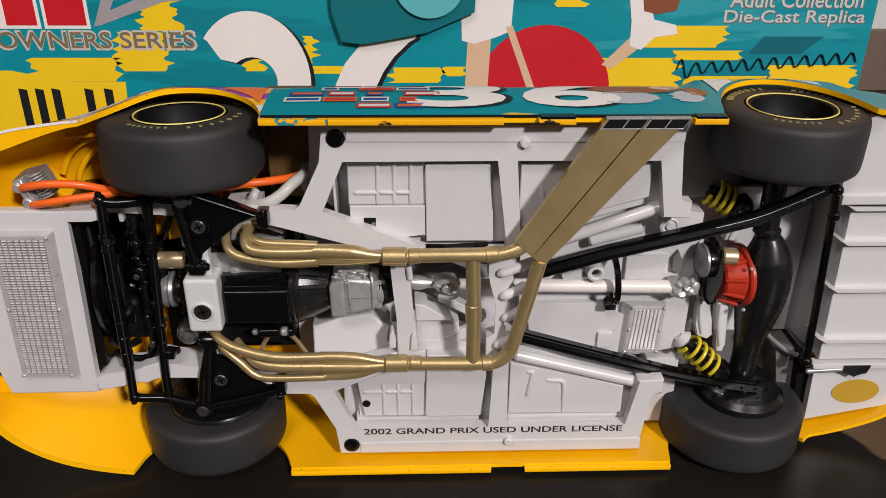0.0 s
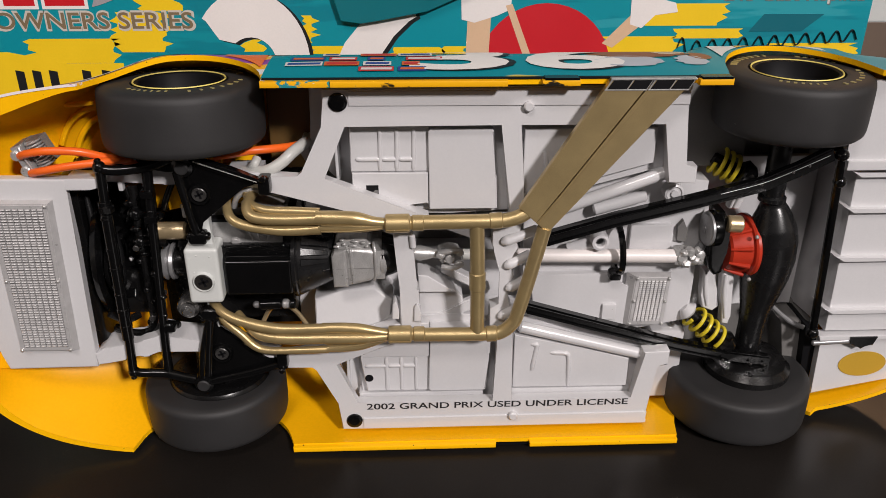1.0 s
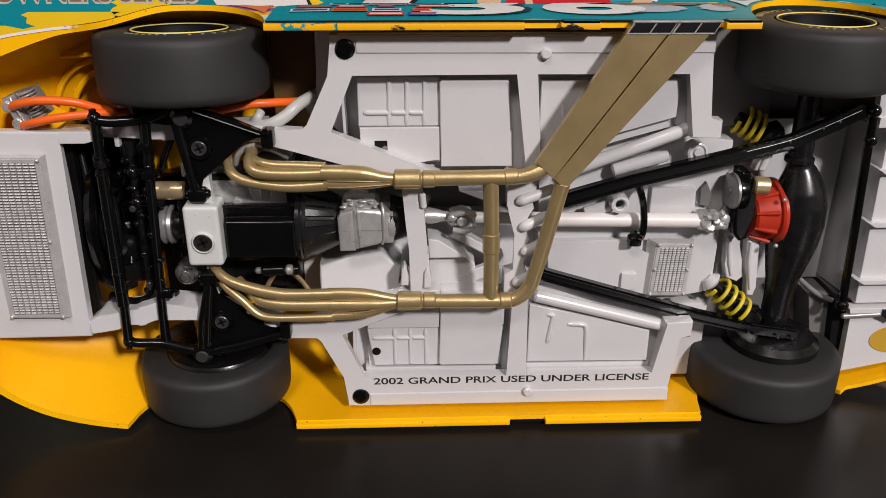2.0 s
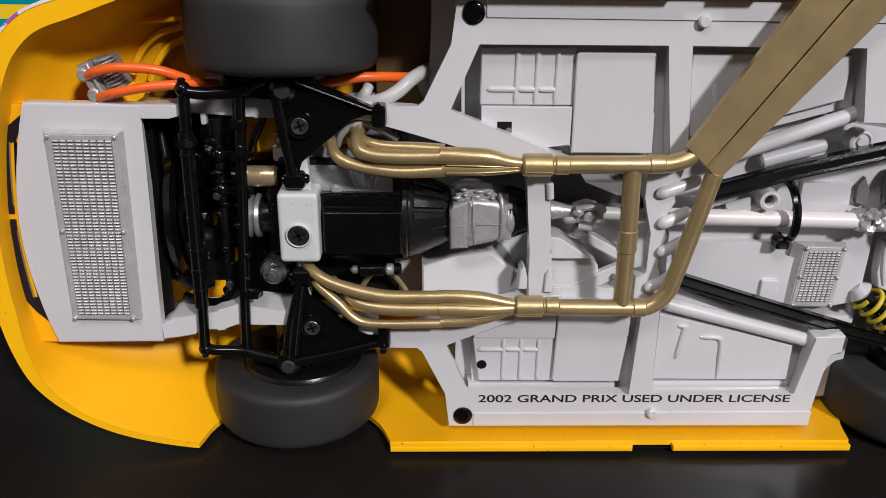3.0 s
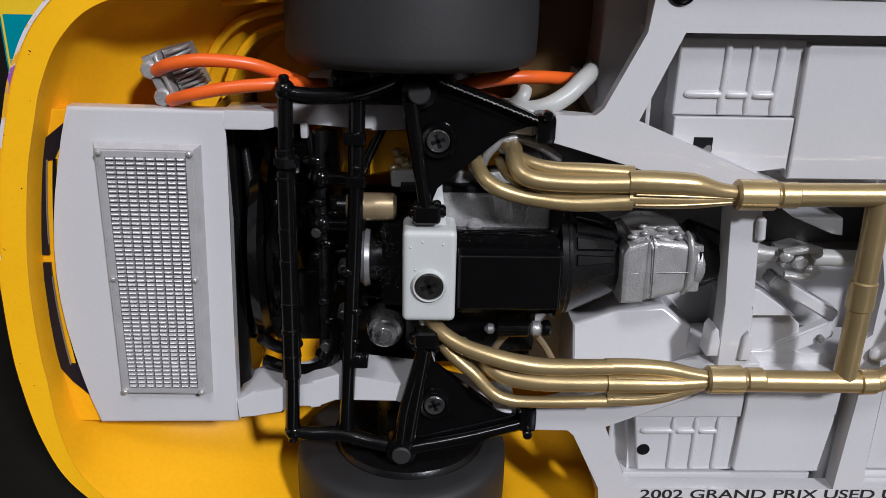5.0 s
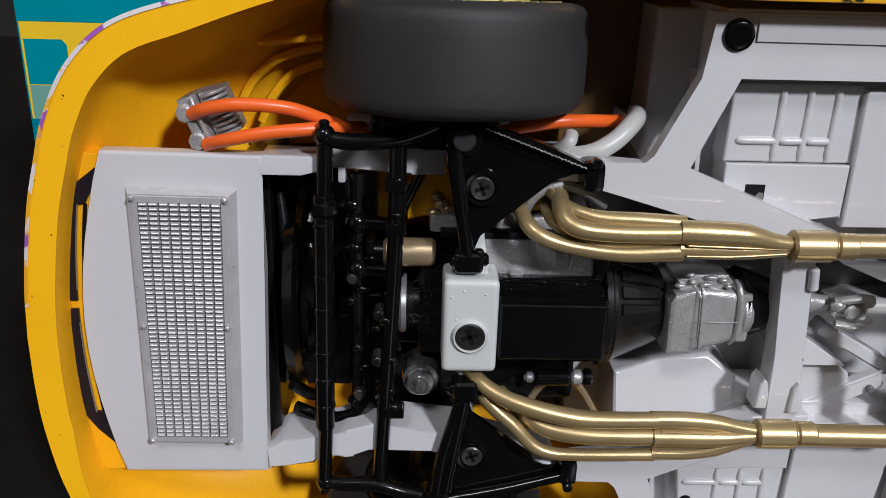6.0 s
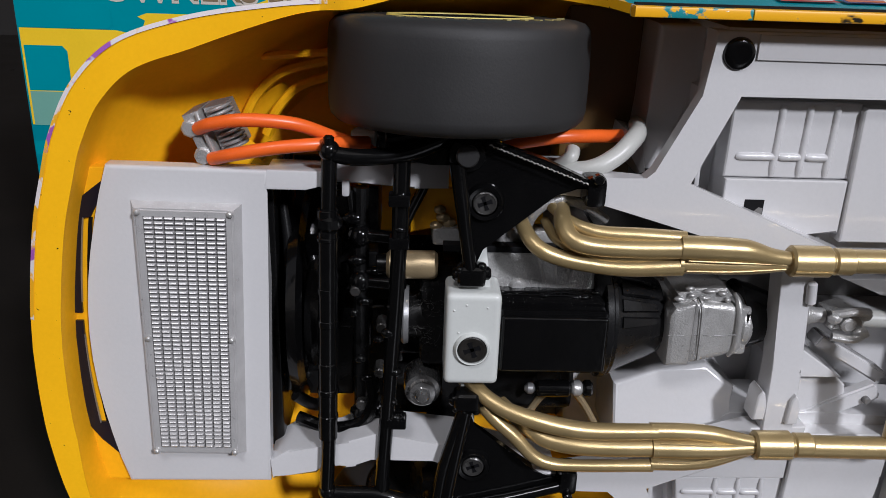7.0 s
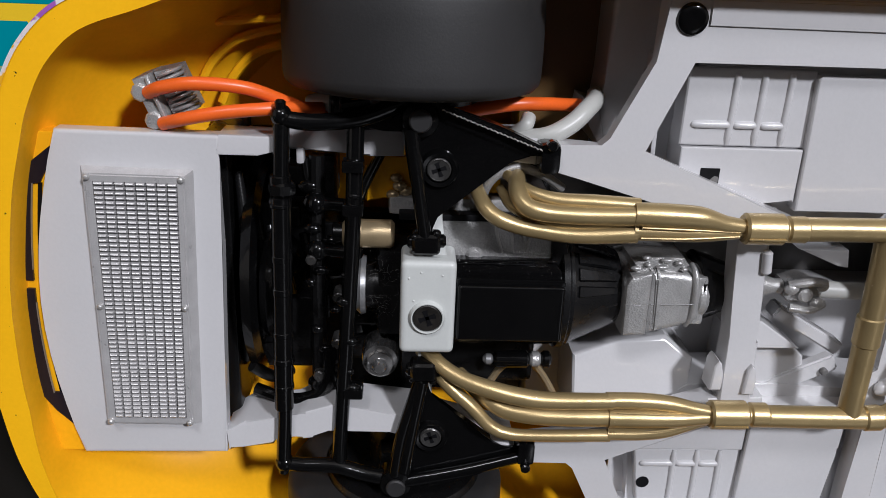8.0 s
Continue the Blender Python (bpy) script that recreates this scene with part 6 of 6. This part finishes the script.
        d, u, v = axis_frame(b - a)
        turns, n = (3.6 if up else 4.2), 100
        line = [a + (b - a) * (k / n) + (u * math.cos(turns * math.tau * k / n) + v * math.sin(turns * math.tau * k / n)) * (2.75 if up else 2.5) for k in range(n + 1)]
        spring = part("coil_spring", tube(line, 0.42, 8, 1), SPRING, car, "yellow coil spring on a black damper")
        part("damper", cyl(a - d * 0.5, b + d * 3.5, 1.3, bev=0.3), SATIN, spring)
        part("spring_cup", cyl(b + d * 0.2, b + d * 3.6, 3.1, 2.6, bev=0.8), BLACK, spring)
        if not up:
            part("spring_seat", cyl(a - d * 2.4, a - d * 0.4, 1.7, 2.3, bev=0.6), PANEL, spring)
        if up:
            # Thin bright line along the upper arm's edge.
            part("worn_edge", tube([(44.0, 2.1, 56.0), (52.0, 2.5, 58.0), (58.4, 2.8, 60.6), (64.2, 3.0, 63.3)], 0.042, 6, 4), STEEL, arm, "thin bright line along the edge")
    axle = part("rear_axle", tube([(57.3, 9, 68), (57.3, 9, 60), (57.4, 9, 53), (57.7, 9, 51), (58.2, 9, 48.8), (58.6, 9, 46.2), (58.9, 9, 43), (59.0, 9, 39), (58.9, 9, 35), (58.7, 9, 31), (58.5, 9, 26.4), (58.4, 9, 22), (58.4, 9.5, 13)], [2.2, 2.2, 2.25, 2.5, 3.6, 4.7, 5.3, 5.4, 5.0, 4.2, 3.2, 2.8, 2.8], 36, 7), BELL, car, "gloss black rear axle with a swollen centre")
    part("axle_collar", cyl((57.4, 9, 51.4), (57.4, 9, 53.0), 2.75, bev=0.4, seg=32), BELL, axle)
    for z in (69, 11.5):
        part("brake_drum", cyl((58.4, 8.0, z - 3.0), (58.4, 8.0, z + 3.0), 9.2 if z < 40 else 7.4, bev=1.2, seg=32), SATIN, axle)
    hub = (49.3, 10.4, 40.6)
    way = Vector((1, 0.10, 0.03)).normalized()
    diff = part("differential_cover", lathe([(0, 0), (4.4, 0), (4.9, 0.4), (5.6, 3.2), (5.9, 4.6), (0, 4.6)], hub, way, 32), RED, car, "gloss red pump cover with ribs")
    part("cover_rim", lathe([(5.4, 4.3), (6.5, 4.5), (6.8, 4.9), (6.8, 5.5), (6.4, 5.8), (5.0, 5.8)], hub, way, 40), RED, diff)
    for turn in (-58, -20, 18, 56):
        c, w = -math.cos(math.radians(turn)), math.sin(math.radians(turn))
        line = [Vector(hub) + way * t + Vector((0, c, w)) * r for t, r in ((0.3, 4.7), (2.4, 5.5), (4.4, 6.2))]
        part("rib", tube(line, [0.25, 0.42, 0.5], 8, 4), RED, diff)
    for z in (45.4, 35.8):
        part("cover_bolt", ball((53.9, 4.8, z), 0.45, seg=10), SILVER, diff)
    pul = part("belt_guard", prism([(44.8, 51.2), (46.6, 51.0), (47.7, 49.4), (48.2, 46.4), (48.2, 42), (48.0, 37.4), (46.4, 36.8), (44.9, 38.4), (44.4, 41), (44.8, 46)], 4.6, 9.0, 0.9, seg=4), BLACK, car, "gloss black belt guard with a grey pulley")
    part("pulley", lathe([(0, -0.5), (0.75, -0.5), (0.8, -0.25), (2.9, -0.2), (3.1, -0.1), (3.2, 0.0), (3.45, 0.05), (3.5, 0.5), (0, 0.5)], (43.5, 5.6, 47.1), (0.995, 0.10, 0), 36), STEEL, pul)
    part("belt", lathe([(3.0, 0.5), (3.6, 0.6), (3.7, 1.3), (3.6, 2.3), (3.0, 2.4)], (43.5, 5.6, 47.1), (0.995, 0.10, 0), 36), BLACK, pul)
    part("brass_fitting", cyl((47.2, 4.8, 48.5), (50.3, 4.8, 48.3), 1.75, bev=0.3, seg=16), BRASS, pul)
    part("pump_strap", beam([(44.0, 6.6, 43.2), (42.6, 6.6, 40.6), (41.2, 6.8, 38.8)], 2.0, 0.8, 0.2), STEEL, pul)
    for poly, fold in (([(45.6, 36.0), (48.4, 36.0), (48.8, 31.0), (50.2, 27.2), (49.0, 26.0), (46.6, 27.0), (46.0, 30.0)], [(46.2, 35.4), (46.8, 31.0), (47.6, 27.6)]), ([(49.8, 36.0), (52.4, 36.0), (53.2, 24.6), (53.0, 22.6), (51.4, 22.9), (51.0, 27.0), (50.2, 30.0)], [(50.6, 35.0), (51.0, 29.8), (52.0, 24.4)]), ([(48.8, 50.0), (51.0, 49.8), (52.2, 53.6), (50.2, 53.8), (49.4, 52.4)], [(49.8, 50.4), (50.4, 52.0), (51.0, 53.4)])):
        bracket = part("axle_bracket", prism(poly, 8.6, 10.8, 0.5, seg=3), GREY, car, "grey folded metal axle bracket")
        part("bracket_fold", tube([(x, 8.5, z) for x, z in fold], [0.35, 0.5, 0.3], 10, 5), GREY, bracket)
    part("rear_floor_pan", prism([(38, 57.3), (71.5, 57.3), (71.5, 21.3), (44.2, 21.3), (38, 22)], 19.6, 21.0, 0.2), PANEL, car, "grey floor pan behind the axle")
    part("floor_boss", lathe([(0, -1.2), (0.7, -1.2), (0.8, -0.8), (1.3, -0.8), (1.5, -1.1), (1.9, -0.9), (2.0, 1.5), (0, 1.5)], (36.0, 6.2, 54.9), (0, 1, 0), 24), GREY, car, "round grey boss")
    # Dark patch colours in the shadow of the floor notch.
    part("floor_slot", prism([(38.6, 46.6), (39.6, 48.0), (40.8, 45.6), (40.6, 43.0), (38.8, 43.4)], 7.9, 8.9, 0.1), SHADE, car, "dark patch for the shaded notch in the floor")
    # Shade behind the axle is put into the bulkhead's colour.
    part("bulkhead", prism([(38, 72), (82, 72), (82, 8), (38, 8)], 24, 26, 0.0), ink_mat("shadowed_grey_paint", (0.17, 0.17, 0.178)), car, "grey bulkhead behind the axle, darkened for shade")
    # Tubs in SHADE have the shade behind the wheels in their colour.
    part("wheel_tub", box(36.5, 52, 13, 20, 57.5, 77.4, 0.8), SHADE, car, "wheel tub darkened for the shade behind the wheel")
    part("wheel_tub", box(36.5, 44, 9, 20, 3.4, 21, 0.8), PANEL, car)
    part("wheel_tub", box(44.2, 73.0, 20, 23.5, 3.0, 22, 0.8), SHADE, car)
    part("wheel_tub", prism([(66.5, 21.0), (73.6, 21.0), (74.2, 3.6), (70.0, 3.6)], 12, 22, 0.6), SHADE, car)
    # Added near-black plate covers the yellow wall beside the tail.
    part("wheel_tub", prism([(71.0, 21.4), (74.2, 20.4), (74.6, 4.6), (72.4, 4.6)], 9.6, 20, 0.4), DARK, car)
    part("drain_pipe", cyl((71.6, 6.8, 18.6), (80.0, 6.8, 19.0), 0.6, bev=0.2), STEEL, car, "pale thin drain pipe")
    # fuel cell with its ribs
    tank = part("fuel_cell", prism([(72.8, 58.4), (99, 58.4), (99, 21.2), (74.2, 21.2)], 7.4, 19, 0.5), GREY, car, "grey ribbed fuel cell")
    part("cell_side", prism([(70.4, 57.6), (73.2, 58.0), (74.4, 21.4), (72.0, 21.4)], 7.5, 16, 0.0, lean=lambda x, z: 7.0 * max(0.0, 73.2 + (58 - z) * 0.033 - x)), PANEL, tank)
    for z in (57.9, 50.2, 39.2, 26.6):
        o = (58 - z) * 0.033
        part("rib", prism([(71.0 + o, z + 1.0), (72.8 + o, z + 0.45), (99.2, z + 0.35), (99.2, z - 0.35), (73.2 + o, z - 0.4)], 6.0, 12, 0.15), GREY, tank)
    part("tail_panel", prism([(68.0, 78.0), (99, 70), (99, 60.2), (69.4, 60.2)], 6.2, 8.0, 0.3), GREY, car, "flat grey tail panel")
    part("tail_strap", box(69.4, 99, 5.4, 6.6, 59.2, 61.2, 0.3), GREY, car)
    plate = part("tail_panel", prism([(73.9, 19.4), (99, 19.0), (99, 10.2), (92.6, 8.4), (74.6, 4.4)], 7.6, 9.5, 0.3), GREY, car, "flat grey tail panel with a gold oval")
    part("gold_sticker", disc((84.6, 7.45, 12.4), 5.4, 0.1, 0.60), ink_mat("gold_foil", (0.50, 0.30, 0.03)), plate, "gold oval sticker")
    part("panel_bar", prism([(72.6, 20.6), (99, 20.6), (99, 19.4), (73.0, 19.4)], 6.2, 9, 0.2), GREY, plate)
    part("drain_valve", prism([(79.5, 20.4), (85.5, 20.4), (84.8, 18.4), (82.8, 18.2), (82.2, 17.4), (81, 18.4), (79.8, 18.6)], 5.8, 8, 0.2), BLACK, plate, "small black valve")
    rod = part("track_bar", tube([(67.4, 4.6, 62.6), (68.6, 5.6, 52), (70.2, 6.6, 36), (71.2, 7.0, 21.6)], 0.85, 10, 3), BLACK, car, "black track bar")
    for x, y, z in ((67.3, 4.4, 62.8), (71.2, 6.8, 21.2), (68.4, 5.2, 57)):
        part("bar_joint", ball((x, y, z), 1.3, seg=12), BLACK, rod)
    part("damper_rod", tube([(63.6, 12.5, 25.0), (66.0, 11.6, 23.0), (68.4, 10.8, 21.4), (70.8, 10, 20.6)], 0.55, 10, 5), STEEL, car, "thin bare metal rod")


rear()


# ---- writing and decals on the car ----
def car_writing():
    part("writing", letters("2002 GRAND PRIX USED UNDER LICENSE", -25.5, 8.4, 55.8, 1.55, -0.06, bold=0.014), INK, car, "small black lettering on the grey sill", smooth=False)

    def on_side(x, v):
        """v: millimetres up the flank from its lower edge."""
        y = -3 + v
        return (x, y, 80.1 + bulge(y, x) + 0.12 + (0.0 if abs(x) < 41 else -0.1))

    white = ink_mat("decal_white", (0.74, 0.72, 0.70))
    for text, x in (("3", -15.5), ("6", 5.5)):
        part("race_digit", letters(text, x + 0.7, 3.6, 18.6, 14.5, 0, spread=lambda a, b: (lambda p: (p[0], p[1], p[2] - 0.04))(on_side(a, b)), bold=0.03), INK, car, smooth=False)
        part("race_digit", letters(text, x, 4, 18, 14, 0, spread=on_side, bold=0.03), white, car, "white race digit on the flank", smooth=False)
    for cx, cv, rx, rv, col in ((27, 13.5, 9, 2.8, "brown"), (24.5, 8.5, 6, 3.2, "lilac"), (36, 9, 3.0, 3.0, "lilac"), (33, 14.5, 3.0, 1.6, "cream"), (38.5, 12.5, 2.2, 2.6, "brown")):
        bm = bmesh.new()
        bm.faces.new([bm.verts.new(on_side(cx + rx * math.cos(k * math.tau / 20) * (1 + 0.18 * math.sin(3 * k)), cv + rv * math.sin(k * math.tau / 20))) for k in range(20)])
        part("flank_patch", bm, ink_mat("decal_" + col, {"brown": (0.26, 0.085, 0.02), "lilac": (0.42, 0.45, 0.50), "cream": (0.60, 0.50, 0.34)}[col]), car, "plain painted patch", smooth=False)
    def on_fender(x, u):
        z = float(np.interp(x, [p[0] for p in UPPER[:19]], [p[1] for p in UPPER[:19]]))
        y = lip_at(x, z) + 0.4
        y += ((18.4 if x < 0 else 24.0) - y) * u
        slope = inward(x)
        return (x, y - 0.05, z + 0.14 + bulge(y, x) * (1 - slope) - slope * 0.5 * (y + 3))

    for xa, xb, ua, ub, col in ((-78, -71.5, 0.1, 0.8, "white"), (-74, -70.5, 0.3, 0.9, "violet"), (-71.6, -63.2, 0.12, 1.0, "white"), (-67.6, -65.4, 0.2, 0.8, "violet"), (-63.2, -58.6, 0.2, 1.0, "teal"), (-58.5, -56.6, 0.35, 1.0, "white"), (-56.4, -49.8, 0.45, 1.0, "green"), (-49.6, -41.8, 0.12, 1.0, "orange"), (43.0, 48.4, 0.1, 1.0, "white"), (48.6, 52.4, 0.1, 1.0, "yellow"), (52.6, 55.4, 0.1, 1.0, "white"), (55.5, 56.6, 0.1, 1.0, "black"), (56.8, 59.6, 0.1, 1.0, "white"), (59.8, 60.6, 0.1, 1.0, "black"), (61.4, 65.6, 0.2, 1.0, "white")):
        bm = bmesh.new()
        n = 6
        grid = [[bm.verts.new(on_fender(xa + (xb - xa) * i / n, ua + (ub - ua) * j / 3)) for j in range(4)] for i in range(n + 1)]
        for i in range(n):
            for j in range(3):
                bm.faces.new((grid[i][j], grid[i + 1][j], grid[i + 1][j + 1], grid[i][j + 1]))
        part("fender_patch", bm, ink_mat("patch_" + col, {"white": (0.70, 0.68, 0.66), "violet": (0.20, 0.07, 0.30), "teal": (0.01, 0.22, 0.27), "green": (0.05, 0.42, 0.10), "orange": (0.75, 0.16, 0.02), "yellow": (0.84, 0.44, 0.01), "black": (0.01, 0.01, 0.012)}[col]), car, "plain " + col + " paint patch on the fender", smooth=False)
    colours = ((0.5, 0.03, 0.03), (0.62, 0.61, 0.6), (0.03, 0.06, 0.25), (0.55, 0.12, 0.03))
    for r in range(5):
        for c in range(4):
            if (r, c) in ((0, 0), (0, 1), (3, 0), (4, 0)):
                continue
            wide = (3.2, 6.6, 6.2, 5.0)[(c + r) % 4]
            x, v = -38.2 + c * 6.9 + (r % 3) * 0.7, 3.6 + r * 3.0
            deep, light = colours[(r + 2 * c) % 4], colours[(r + 2 * c + 1) % 4]
            bm = bmesh.new()
            bm.faces.new([bm.verts.new(on_side(a, b)) for a, b in ((x, v), (x + wide, v), (x + wide, v + 2.3), (x, v + 2.3))])
            decal = part("sponsor_decal", bm, ink_mat("decal_%d" % ((r + 2 * c) % 4), deep), car, "small plain coloured decal", smooth=False)
            bm = bmesh.new()
            bm.faces.new([bm.verts.new((p[0], p[1] - 0.01, p[2] + 0.03)) for p in (on_side(a, b) for a, b in ((x + 0.4, v + 0.6), (x + wide - 0.4, v + 0.6), (x + wide - 0.3, v + 1.7), (x + 0.5, v + 1.7)))])
            part("decal_bar", bm, ink_mat("decal_%d" % ((r + 2 * c + 1) % 4), light), decal, smooth=False)


car_writing()


# ---- lint and dust on the engine ----
def lint():
    rnd = random.Random(21)
    fibres, dust = bmesh.new(), bmesh.new()
    for k in range(60):
        p = Vector((rnd.gauss(-60.2, 1.6), rnd.uniform(1.6, 3.2), rnd.gauss(43.5, 2.6)))
        way = Vector((rnd.uniform(-1, 1), rnd.uniform(-0.4, 0.2), rnd.uniform(-1, 1))).normalized() * rnd.uniform(0.5, 1.5)
        side = Vector((-way.z, 0.0, way.x)) * rnd.uniform(-0.35, 0.35)
        tube([p, p + way * 0.35 + side, p + way * 0.7 + side * 0.6, p + way], rnd.uniform(0.004, 0.007), 4, 4, fibres)
    for k in range(110):
        if k < 60:
            p = Vector((rnd.uniform(-51.5, -39.0), rnd.uniform(0.8, 0.95), rnd.gauss(45.9, 0.5)))
        else:
            p = Vector((rnd.gauss(-60.4, 1.5), rnd.uniform(2.2, 3.3), rnd.gauss(42.4, 3.2)))
        bmesh.ops.create_icosphere(dust, subdivisions=1, radius=rnd.uniform(0.015, 0.034), matrix=Matrix.Translation(p))
    grey = ink_mat("grey_lint", (0.17, 0.163, 0.152))
    tagged(part("lint", fibres, grey, car, "fine grey lint fibres"), kind="stuff")
    tagged(part("dust", dust, grey, car, "pale specks of dust"), kind="stuff")


lint()
